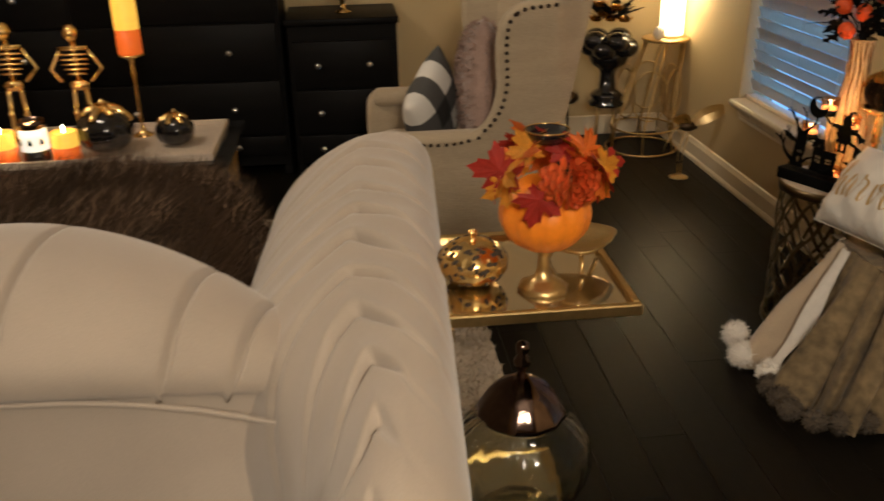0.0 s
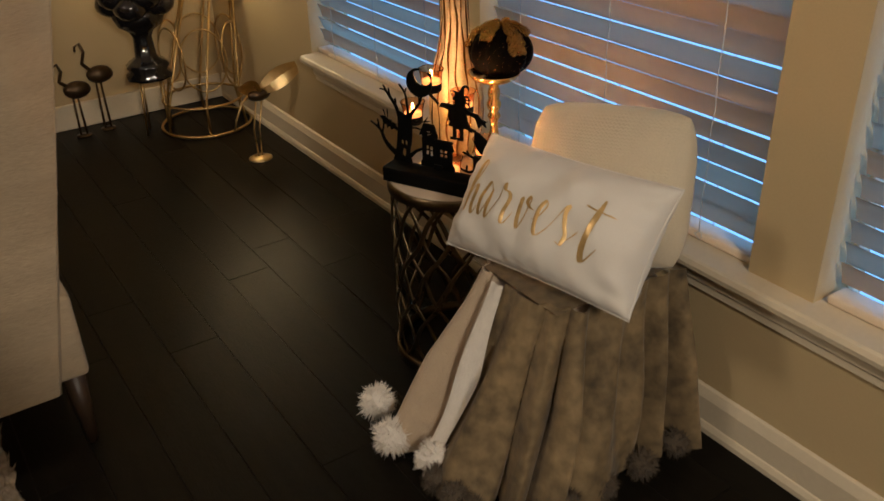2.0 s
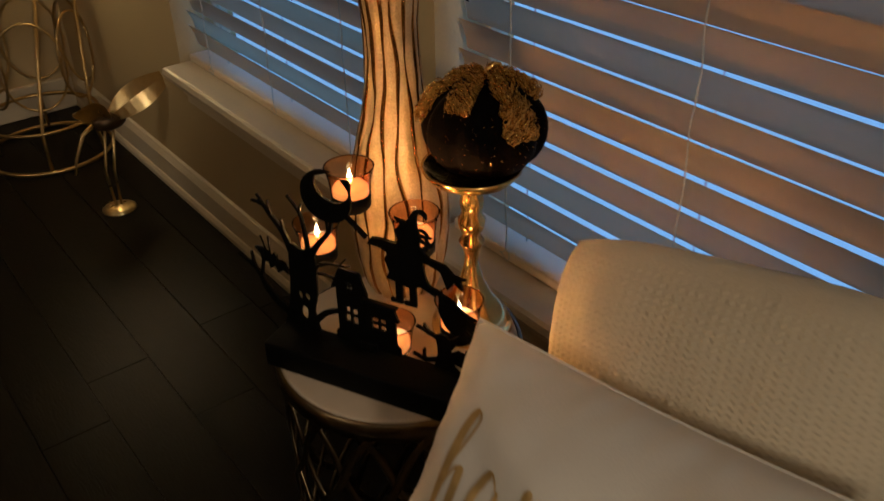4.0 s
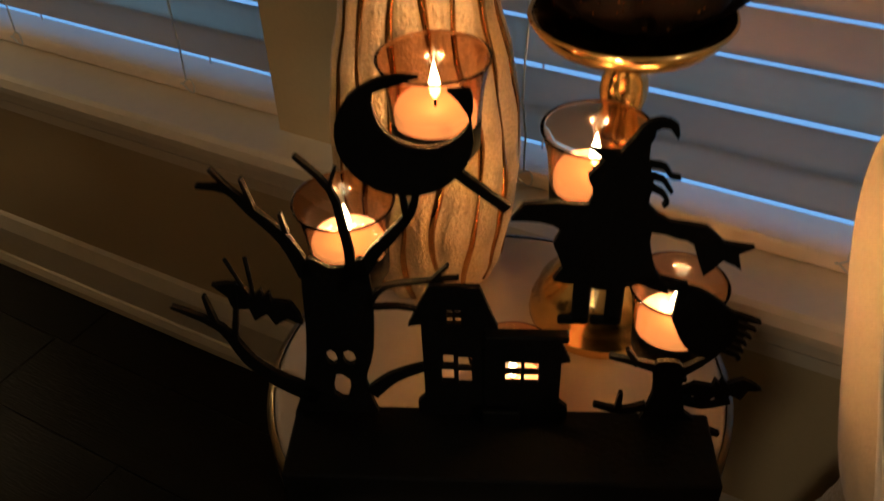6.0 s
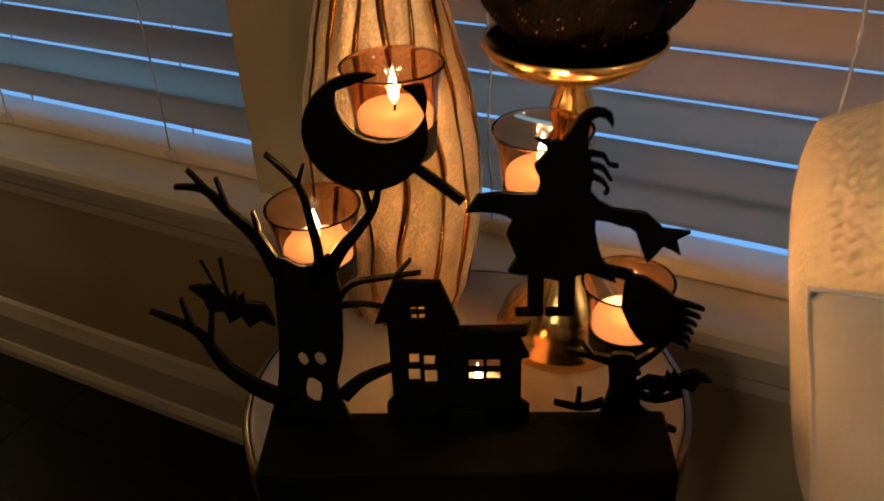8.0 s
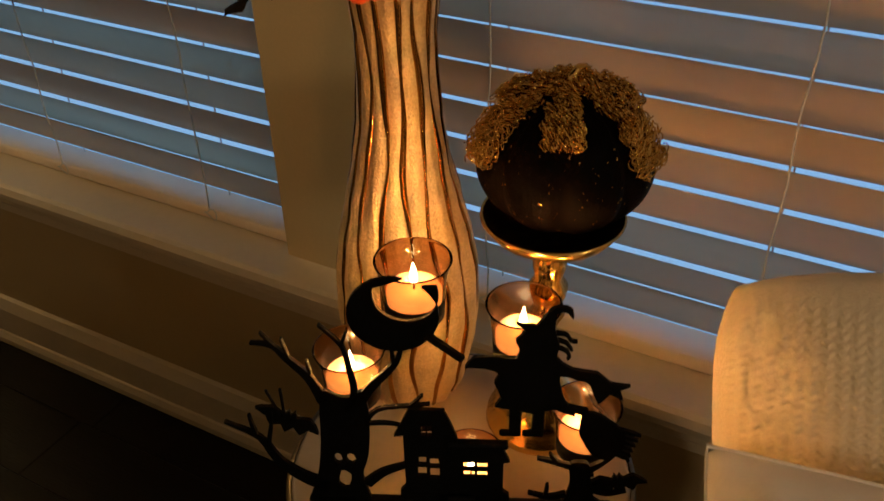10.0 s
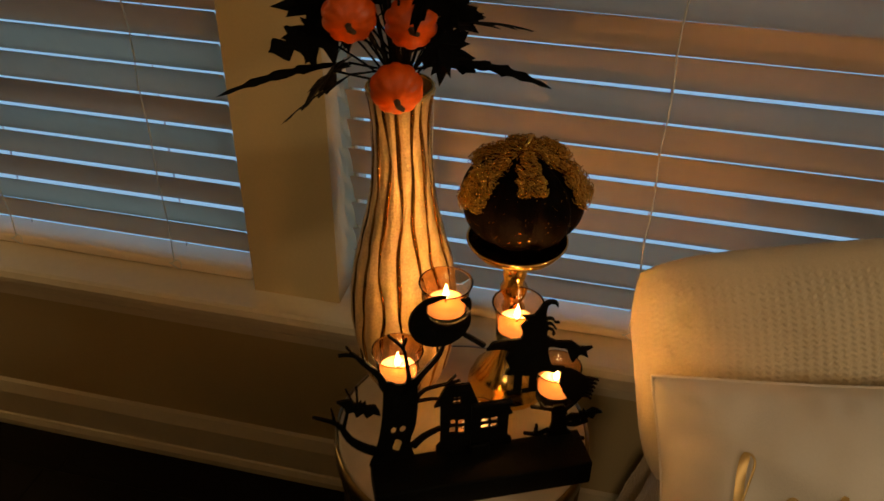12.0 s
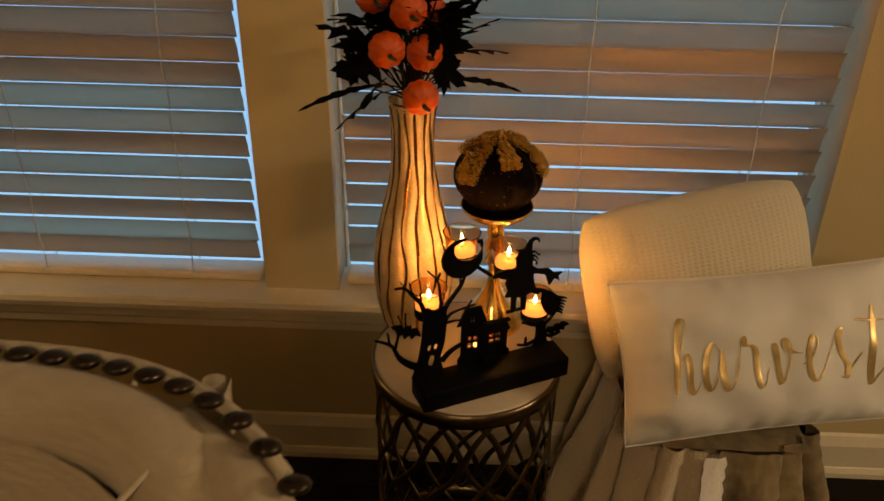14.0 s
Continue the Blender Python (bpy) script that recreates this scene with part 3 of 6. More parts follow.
def pumpkin_on_stand():
    ox, oy = -0.168, -0.421
    st = 1.11
    s = thing("candle_stand", "gold turned candle stand with a dish top", "candle stand", (ox, oy, TZ))
    prof = [(0.001, 0.0), (0.045, 0.0), (0.049, 0.004), (0.048, 0.010), (0.042, 0.016), (0.043, 0.022), (0.033, 0.032), (0.023, 0.046), (0.014, 0.064), (0.009, 0.082), (0.008, 0.095), (0.011, 0.105), (0.015, 0.112), (0.010, 0.120), (0.015, 0.130), (0.016, 0.138),
            (0.011, 0.146), (0.014, 0.156), (0.013, 0.164), (0.009, 0.172), (0.014, 0.180)]
    part("stem", lathe([(a, z * st) for a, z in prof], 32), M_GOLD, s)
    part("dish", lathe([(a, z + 0.021) for a, z in ((0.012, 0.178), (0.034, 0.181), (0.049, 0.189), (0.056, 0.199), (0.055, 0.201), (0.052, 0.200), (0.046, 0.191), (0.030, 0.186), (0.001, 0.185))], 40), M_GOLD, s)
    c = TZ + 0.261
    p = thing("black_pumpkin", "black glitter pumpkin topped with gold curled tinsel", "pumpkin", (ox + 0.018, oy, c), 20)
    r = 0.0675
    def wob(a, z):
        return 1 - 0.10 * (1 - abs(math.sin(a * 4))) ** 2
    part("body", lathe([(r * math.sin(math.pi * i / 22) ** 0.9 + 0.0005, -r * 0.80 * math.cos(math.pi * i / 22) * (0.95 if i < 11 else 1.0)) for i in range(23)], 72, wob), M_BPK, p)
    rng = random.Random(3)
    for k in range(6):
        b = bmesh.new()
        a0 = k * math.pi / 3 + rng.uniform(-0.12, 0.12)
        reach = (1.25, 0.75, 1.3, 0.8, 1.25, 0.75)[k]
        for i in range(230):
            th = 0.10 + reach * (i / 229.0) ** 0.8 + rng.uniform(-0.06, 0.06)
            aa = a0 + rng.uniform(-0.30, 0.30) * (1.35 - 0.6 * i / 229.0)
            rr = r * rng.uniform(0.98, 1.035)
            at = Vector((rr * math.sin(th) * math.cos(aa), rr * math.sin(th) * math.sin(aa), rr * 0.82 * math.cos(th)))
            n = at.normalized()
            u = n.orthogonal().normalized()
            w = n.cross(u)
            cr = rng.uniform(0.0022, 0.0046)
            ph = rng.uniform(0, 6.28)
            pts = [at + cr * (math.cos(ph + j * 0.9) * u + math.sin(ph + j * 0.9) * (0.7 * n + 0.5 * w)) + n * 0.0007 * j for j in range(12)]
            join(b, tube(pts, 0.0006, 3))
        tagged(part("tinsel", b, M_CURL, p), kind="stuff")
    gl = bmesh.new()
    for _ in range(420):
        th, a = math.acos(rng.uniform(-0.85, 0.6)), rng.uniform(0, 2 * math.pi)
        n = Vector((math.sin(th) * math.cos(a), math.sin(th) * math.sin(a), 0.80 * math.cos(th)))
        q = (n + Vector((rng.gauss(0, 0.35), rng.gauss(0, 0.35), rng.gauss(0, 0.35)))).normalized()
        k = wob(a, 0) * (math.sin(th) ** 0.9 / max(0.05, math.sin(th)))
        at = Vector((n.x * r * k, n.y * r * k, n.z * r)) * 1.004
        u = q.orthogonal().normalized() * 0.0009
        gl.faces.new([gl.verts.new(at + u * math.cos(c) + q.cross(u) * math.sin(c)) for c in (0, 2.1, 4.2)])
    tagged(part("glitter", gl, M_CURL, p), kind="stuff")
    b = bmesh.new()
    join(b, tube([(0, 0, r * 0.78), (0.002, 0.0, r * 0.92), (0.008, -0.006, r * 1.02), (0.014, -0.010, r * 1.00), (0.012, -0.012, r * 0.94)], 0.004, 6, taper=lambda q: 1 - 0.6 * q))
    part("pumpkin_stem", b, M_CURL, p)


drum_table()
vase()
bouquet()
pumpkin_on_stand()

# ---- black silhouette candle holder with five tea lights ----
HM = pose(-0.279, -0.398, TZ, 0, 0, -64.6) @ Matrix.Scale(0.97, 4)


def arc_pts(cx, cz, r, a0, a1, n):
    return [(cx + r * math.cos(radians(a0 + (a1 - a0) * i / n)), cz + r * math.sin(radians(a0 + (a1 - a0) * i / n))) for i in range(n + 1)]


def flat_branch(b, pts, r0, r1, y=-0.030, thick=0.0032):
    """A flat tapering branch in the plate's plane."""
    n = len(pts)
    left, right = [], []
    for i, (x, z) in enumerate(pts):
        x0, z0 = pts[max(0, i - 1)]
        x1, z1 = pts[min(n - 1, i + 1)]
        dx, dz = x1 - x0, z1 - z0
        k = math.hypot(dx, dz) or 1
        r = r0 + (r1 - r0) * i / (n - 1)
        left.append((x - dz / k * r, z + dx / k * r))
        right.append((x + dz / k * r, z - dx / k * r))
    o = plate(left + right[::-1], thick)
    o.transform(Matrix.Translation((0, y, 0)))
    return join(b, o)


def smooth_line(pts, n=5):
    out = []
    for i in range(len(pts) - 1):
        p0, p1, p2, p3 = pts[max(0, i - 1)], pts[i], pts[i + 1], pts[min(len(pts) - 1, i + 2)]
        for k in range(n):
            t = k / n
            out.append(tuple(0.5 * (2 * p1[j] + (p2[j] - p0[j]) * t + (2 * p0[j] - 5 * p1[j] + 4 * p2[j] - p3[j]) * t * t + (3 * p1[j] - p0[j] - 3 * p2[j] + p3[j]) * t ** 3) for j in range(2)))
    out.append(tuple(pts[-1]))
    return out


def rect(x0, x1, z0, z1):
    return [(x0, z0), (x1, z0), (x1, z1), (x0, z1)]


def candle_holder():
    h = thing("candle_holder", "black metal haunted house silhouette candle holder", "candle holder")
    h.matrix_world = HM
    Y, T = -0.030, 0.0035
    D = Matrix.Translation((0, Y, 0))
    part("base", box(-0.121, 0.121, -0.078, -0.026, 0, 0.034, 0.0025, 2), M_BLACK, h)
    # the tree with a hollow face
    trunk = smooth_line([(-0.122, 0.030), (-0.112, 0.060), (-0.106, 0.098), (-0.103, 0.140), (-0.098, 0.152), (-0.088, 0.146), (-0.078, 0.147), (-0.070, 0.152), (-0.067, 0.128), (-0.070, 0.085), (-0.076, 0.060), (-0.070, 0.030)], 3)
    eyes = [[(-0.094 + 0.0034 * math.cos(a), 0.080 + 0.0062 * math.sin(a)) for a in [k * math.pi / 4 for k in range(8)]],
            [(-0.084 + 0.0038 * math.cos(a), 0.080 + 0.0062 * math.sin(a)) for a in [k * math.pi / 4 for k in range(8)]],
            [(-0.0905 + 0.0052 * math.cos(a) + 0.001 * math.sin(3 * a), 0.056 + 0.011 * math.sin(a)) for a in [k * math.pi / 5 for k in range(10)]]]
    tb = plate(trunk, T, eyes)
    tb.transform(D)
    for pts, a, c in (([(-0.100, 0.140), (-0.108, 0.163), (-0.1225, 0.182), (-0.132, 0.194), (-0.147, 0.196)], 0.0065, 0.0015),
                      ([(-0.130, 0.193), (-0.1386, 0.206)], 0.002, 0.0012), ([(-0.1215, 0.184), (-0.1245, 0.2006)], 0.002, 0.0012),
                      ([(-0.107, 0.168), (-0.1085, 0.180)], 0.0022, 0.0014),
                      ([(-0.083, 0.130), (-0.0765, 0.150), (-0.0782, 0.172), (-0.082, 0.195), (-0.0967, 0.2137)], 0.0048, 0.0016), ([(-0.0825, 0.195), (-0.078, 0.207)], 0.0022, 0.0014),
                      ([(-0.074, 0.138), (-0.064, 0.155), (-0.0533, 0.168), (-0.0439, 0.181), (-0.0400, 0.194)], 0.0065, 0.0024), ([(-0.0455, 0.176), (-0.0470, 0.193)], 0.0024, 0.0018),
                      ([(-0.070, 0.120), (-0.060, 0.133), (-0.0402, 0.137), (-0.0213, 0.1398)], 0.003, 0.0011), ([(-0.036, 0.137), (-0.0265, 0.1483)], 0.0018, 0.0012),
                      ([(-0.070, 0.118), (-0.055, 0.119), (-0.044, 0.117)], 0.0022, 0.0012),
                      ([(-0.105, 0.046), (-0.125, 0.058), (-0.1416, 0.0755), (-0.1534, 0.1008), (-0.1781, 0.1164)], 0.0105, 0.0016), ([(-0.156, 0.104), (-0.1584, 0.1246)], 0.003, 0.0012),
                      ([(-0.147, 0.094), (-0.143, 0.112), (-0.1400, 0.128)], 0.003, 0.0012),
                      ([(-0.074, 0.050), (-0.060, 0.064), (-0.042, 0.073)], 0.007, 0.004)):
        flat_branch(tb, smooth_line(pts, 3), a * 0.66, c * 0.62, Y, T)
    part("bare_tree", tb, M_BLACK, h)
    # bats
    def bat(cx, cz, s, tilt):
        o = smooth_line([(-0.022, 0.004), (-0.012, 0.009), (-0.004, 0.005), (-0.002, 0.010), (0.0, 0.006), (0.002, 0.010), (0.004, 0.005), (0.012, 0.007), (0.020, -0.003), (0.013, -0.002), (0.009, -0.008), (0.004, -0.003), (0.0, -0.009), (-0.004, -0.003), (-0.010, -0.006), (-0.014, 0.0)], 2)
        p = plate([(x * s, z * s) for x, z in o], T)
        p.transform(Matrix.Translation((cx, Y + 0.001, cz)) @ Matrix.Rotation(radians(tilt), 4, "Y"))
        return p
    part("bat", join(bat(-0.129, 0.117, 1.25, 22), tube([(-0.131, Y, 0.122), (-0.1311, Y, 0.1514)], 0.0013, 5), tube([(-0.134, Y, 0.124), (-0.1422, Y, 0.150)], 0.0012, 5)), M_BLACK, h)
    part("bat", bat(0.124, 0.057, 1.1, -14), M_BLACK, h)
    # the house: two gabled fronts with cut windows
    tall = [(-0.047, 0.030), (-0.047, 0.044), (-0.0425, 0.050), (-0.0425, 0.107), (-0.0496, 0.1056), (-0.0371, 0.1349), (-0.0108, 0.1339), (-0.0011, 0.1049), (-0.0085, 0.104), (-0.0085, 0.030)]
    hb = plate(tall, T, [rect(-0.0285, -0.0252, 0.1075, 0.1125), rect(-0.0240, -0.0207, 0.1075, 0.1125), rect(-0.0285, -0.0252, 0.1138, 0.1175), rect(-0.0240, -0.0207, 0.1138, 0.1175),
                         rect(-0.0325, -0.0255, 0.062, 0.0725), rect(-0.0230, -0.0155, 0.060, 0.0715), rect(-0.0315, -0.0255, 0.075, 0.084), rect(-0.0230, -0.0155, 0.0735, 0.0825)])
    hb.transform(D)
    part("house_front", hb, M_BLACK, h)
    low = [(-0.0085, 0.030), (-0.0085, 0.1033), (0.0314, 0.1005), (0.0388, 0.0814), (0.0339, 0.080), (0.0339, 0.048), (0.039, 0.043), (0.039, 0.030)]
    lb = plate(low, T, [rect(0.0032, 0.0118, 0.0632, 0.0705), rect(0.0138, 0.0216, 0.0632, 0.0705), rect(0.0032, 0.0118, 0.0725, 0.0798), rect(0.0138, 0.0216, 0.0725, 0.0798)])
    lb.transform(Matrix.Translation((0, Y - 0.001, 0)))
    part("house_wing", lb, M_BLACK, h)
    part("roof_ledge", box(-0.0085, 0.037, Y - 0.006, Y + 0.002, 0.098, 0.1025, 0.001, 1), M_BLACK, h)
    part("fence", box(-0.010, 0.012, Y - 0.010, Y - 0.006, 0.030, 0.046, 0.001, 1), M_BLACK, h)
    # the moon
    moon = arc_pts(-0.0445, 0.2235, 0.0318, 75, 410, 26) + arc_pts(-0.0350, 0.2410, 0.0225, 20, -195, 16)
    mb = plate(moon, T)
    mb.transform(D)
    part("crescent_moon", mb, M_BLACK, h)
    # the figure on a broom, one plain plate
    fig = smooth_line([(0.0046, 0.1790), (0.0190, 0.1785), (0.0290, 0.1735), (0.0255, 0.1650), (0.0309, 0.1500), (0.0263, 0.1415), (0.0400, 0.1390), (0.0554, 0.1350), (0.0690, 0.1400), (0.0850, 0.1330), (0.0770, 0.1480), (0.0735, 0.1600), (0.0720, 0.1728),
                       (0.0850, 0.1690), (0.0930, 0.1652), (0.1003, 0.1458), (0.1080, 0.1560), (0.1180, 0.1500), (0.1150, 0.1600), (0.1219, 0.1640), (0.1076, 0.1663), (0.0980, 0.1760), (0.0805, 0.1791), (0.0685, 0.1894), (0.0700, 0.2000),
                       (0.0661, 0.2146), (0.0670, 0.2290), (0.0735, 0.2300), (0.0775, 0.2246), (0.0770, 0.2320), (0.0693, 0.2352), (0.0613, 0.2312), (0.0534, 0.2182), (0.0395, 0.2200), (0.0465, 0.2139), (0.0396, 0.2049), (0.0420, 0.1990), (0.0411, 0.1890), (0.0260, 0.1900), (0.0107, 0.1885)], 2)
    fb = plate(fig, T)
    fb.transform(Matrix.Translation((0, Y - 0.002, 0)))
    for x0 in (0.0415, 0.0585):
        join(fb, box(x0 - 0.0045, x0 + 0.0045, Y - 0.0035, Y, 0.112, 0.140, 0.0008, 1))
        join(fb, box(x0 - 0.0115, x0 + 0.0045, Y - 0.0035, Y, 0.110, 0.1165, 0.0012, 1))
    for k in range(3):
        flat_branch(fb, smooth_line([(0.067, 0.210 - 0.006 * k), (0.074, 0.2085 - 0.007 * k), (0.0775, 0.2035 - 0.007 * k), (0.0820 - 0.003 * k, 0.2025 - 0.008 * k)], 3), 0.0014, 0.0007, Y, T)
    part("flying_figure", fb, M_BLACK, h)
    bb = bmesh.new()
    hb = bmesh.new()
    flat_branch(hb, [(-0.0203, 0.2043), (0.0030, 0.1840)], 0.0026, 0.0026, Y, T)
    part("broom_handle", hb, M_BLACK, h)
    flat_branch(bb, [(0.068, 0.1445), (0.0930, 0.1370)], 0.0026, 0.0030, Y - 0.002, T)
    brush = smooth_line([(0.0900, 0.1380), (0.1020, 0.1350), (0.1180, 0.1220), (0.1230, 0.1140), (0.1220, 0.0990), (0.1100, 0.0880), (0.0980, 0.0960), (0.0890, 0.1150)], 3)
    bp = plate(brush, T)
    bp.transform(Matrix.Translation((0, Y - 0.002, 0)))
    join(bb, bp)
    br = part("broom", bb, M_BLACK, h)
    for k in range(6):
        tw = bmesh.new()
        flat_branch(tw, smooth_line([(0.116, 0.120 - 0.005 * k), (0.127, 0.1165 - 0.0055 * k), (0.1345 - 0.0015 * k, 0.1135 - 0.0055 * k)], 3), 0.002, 0.0007, Y - 0.002, T)
        part("twig", tw, M_BLACK, br)
    # the small stump
    sb = plate(smooth_line([(0.080, 0.030), (0.086, 0.055), (0.0844, 0.078), (0.092, 0.082), (0.100, 0.078), (0.102, 0.060), (0.108, 0.030)], 3), T)
    sb.transform(D)
    for pts, a, c in (([(0.088, 0.075), (0.075, 0.080), (0.0598, 0.0847)], 0.003, 0.0012), ([(0.098, 0.072), (0.108, 0.080), (0.1174, 0.0905)], 0.0035, 0.0012), ([(0.100, 0.052), (0.115, 0.046), (0.130, 0.050)], 0.003, 0.0014),
                      ([(0.102, 0.040), (0.118, 0.026), (0.1283, 0.0205)], 0.003, 0.0014), ([(0.084, 0.044), (0.070, 0.040), (0.0541, 0.0446)], 0.003, 0.0012), ([(0.068, 0.041), (0.0688, 0.055)], 0.002, 0.0011),
                      ([(0.076, 0.078), (0.0690, 0.0900)], 0.002, 0.0011)):
        flat_branch(sb, smooth_line(pts, 3), a, c, Y, T)
    part("small_tree", sb, M_BLACK, h)
    # cups for the tea lights
    for x, z in ((-0.083, 0.165), (-0.032, 0.247), (0.046, 0.209), (0.098, 0.110)):
        cup = lathe([(0.001, z - 0.049), (0.0195, z - 0.049), (0.0215, z - 0.046), (0.0222, z - 0.030), (0.0212, z - 0.030), (0.0205, z - 0.046), (0.001, z - 0.0475)], 24, caps=False)
        cup.transform(Matrix.Translation((x, 0, 0)))
        join(cup, box(x - 0.006, x + 0.006, Y, -0.019, z - 0.046, z - 0.043))
        part("cup", cup, M_BLACK, h)


def tea_light(x, y, z, watts):
    """z: the rim's height above the table."""
    at = HM @ Vector((x, y, z - 0.047))
    t = thing("tea_light", "lit tea light in a flared amber glass cup", "candle", at, group="tea lights on the holder")
    part("glass_cup", lathe([(0.001, 0.0), (0.0185, 0.0), (0.0200, 0.002), (0.0215, 0.018), (0.0232, 0.034), (0.0262, 0.0455), (0.0270, 0.047), (0.0262, 0.0474), (0.0250, 0.0455), (0.0220, 0.034), (0.0203, 0.018), (0.0187, 0.0035), (0.001, 0.0030)], 32, caps=False), M_AMBER, t)
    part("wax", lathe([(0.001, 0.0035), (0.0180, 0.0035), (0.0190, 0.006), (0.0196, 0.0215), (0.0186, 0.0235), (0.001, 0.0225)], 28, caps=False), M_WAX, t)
    part("wick", tube([(0, 0, 0.022), (0.0004, 0, 0.027)], 0.0007, 5), M_BLACK, t)
    part("flame", lathe([(0.0004, 0.026), (0.0024, 0.029), (0.0030, 0.032), (0.0022, 0.037), (0.0011, 0.041), (0.0002, 0.0445)], 10), M_FLAME, t)
    b = bulb("tea_light_glow", at + Vector((0, 0, 0.036)), watts, (1.0, 0.44, 0.13), 0.004)
    for o in t.children:
        if o.name.startswith("glass_cup"):
            o.visible_shadow = False


candle_holder()
for cx, cz in ((-0.083, 0.165), (-0.032, 0.247), (0.046, 0.209), (0.098, 0.110)):
    tea_light(cx, 0.0, cz, 1.8)
tea_light(0.008, 0.005, 0.047, 0.5)

# ---- draped stool with cushions ----
from mathutils.bvhtree import BVHTree

SX, SY, SZ = -0.248, -0.793, 0.397


def stool():
    s = thing("stool", "small square stool hidden under a plush throw", "stool", (SX, SY, 0))
    part("seat", box(-0.12, 0.14, -0.09, 0.14, SZ - 0.09, SZ - 0.012, 0.02), M_THROWIN, s)
    for x in (-0.10, 0.12):
        for y in (-0.075, 0.12):
            part("leg", lathe([(0.014, 0), (0.02, SZ - 0.085)], 12), M_WOODLEG, s, m=pose(x, y, 0))


def throw():
    t = thing("throw_blanket", "taupe plush throw with cream lining and pompoms draped over the stool", "blanket", (SX, SY, 0))
    rng = random.Random(8)
    # path of the hem: from the back at the north side, round the front, to the back at the south side
    def path(u, grow):
        hx0, hx1, hy, hs = -0.140 - 0.15 * grow, 0.165, 0.160 + 0.065 * grow, 0.110 + 0.040 * grow
        peri = [(hx1, hy), (hx0 + 0.05, hy), (hx0, hy - 0.06), (hx0, -hs + 0.06), (hx0 + 0.05, -hs), (hx1, -hs)]
        seg = [math.dist(peri[i], peri[i + 1]) for i in range(5)]
        d = u * sum(seg)
        for i in range(5):
            if d <= seg[i] or i == 4:
                f = min(1.0, d / seg[i])
                return Vector((peri[i][0] + (peri[i + 1][0] - peri[i][0]) * f, peri[i][1] + (peri[i + 1][1] - peri[i][1]) * f, 0))
            d -= seg[i]
    def skirt(u0, u1, out):
        def fn(a, v):
            u = u0 + (u1 - u0) * a
            p = path(u, v ** 1.15)
            q = path(min(1, u + 0.01), v) - path(max(0, u - 0.01), v)
            n = Vector((q.y, -q.x, 0)).normalized()
            ph = u * 66 + 2.6 * math.sin(u * 19) + 0.8 * math.sin(u * 47) + 0.5 * math.sin(v * 5 + u * 30)
            fold = (1 - 2.2 * abs(math.sin(ph * 0.5)) ** 0.7 + 0.5 * math.sin(ph * 0.33 + 1)) * -0.034 * min(1, 0.25 + v * 1.5) * (0.7 + 0.5 * v)
            p = p + n * (fold + out)
            z = SZ + 0.006 - v * (SZ - 0.012) + 0.006 * math.sin(u * 40) * v
            pile = 0.003 * noise.noise((u * 60, v * 30, 1.0))
            return (p.x + pile, p.y + pile, max(0.004, z))
        return fn
    b = grid(230, 46, skirt(0.482, 1.0, 0.0))
    join(b, grid(2, 2, lambda u, v: (-0.135 + 0.295 * u, -0.095 + 0.255 * v, SZ + 0.002)))
    part("plush_side", finish(b, True, False), M_THROW, t)
    part("lining", grid(110, 40, skirt(0.02, 0.460, 0.0)), M_THROWIN, t, "beige fleece lining turned outwards")
    part("edge_band", grid(14, 40, skirt(0.452, 0.492, 0.012)), M_POM, t, "white fleece edge band")
    # pompoms: balls of short fibres
    def pom(at, r, material, seed):
        g = random.Random(seed)
        pb = ball(r * 0.72, seg=14, rings=9)
        for _ in range(420):
            d = Vector((g.gauss(0, 1), g.gauss(0, 1), g.gauss(0, 1))).normalized()
            u = d.orthogonal().normalized() * r * 0.055
            w = d.cross(u)
            tip = d * r * g.uniform(0.92, 1.1) + Vector((g.gauss(0, 1), g.gauss(0, 1), g.gauss(0, 1))) * r * 0.06
            a, c, e = (pb.verts.new(d * r * 0.6 + u), pb.verts.new(d * r * 0.6 - u * 0.5 + w * 0.9), pb.verts.new(d * r * 0.6 - u * 0.5 - w * 0.9))
            k = pb.verts.new(tip)
            pb.faces.new((a, c, k)), pb.faces.new((c, e, k)), pb.faces.new((e, a, k))
        pb.transform(Matrix.Translation(at))
        part("pompom", pb, material, t)
    for i, (x, y, z) in enumerate(((-0.556, -0.516, 0.048), (-0.588, -0.632, 0.048), (-0.552, -0.738, 0.048))):
        pom((x - SX, y - SY, z), 0.044, M_POM, i)
    for i, u in enumerate((0.52, 0.56, 0.60, 0.65, 0.70, 0.75, 0.81, 0.88, 0.95)):
        p = path(u, 1.0)
        q = Vector((p.x, p.y, 0)).normalized()
        pom((p.x + q.x * 0.035, p.y + q.y * 0.035, 0.036), 0.036, M_POMT, 20 + i)


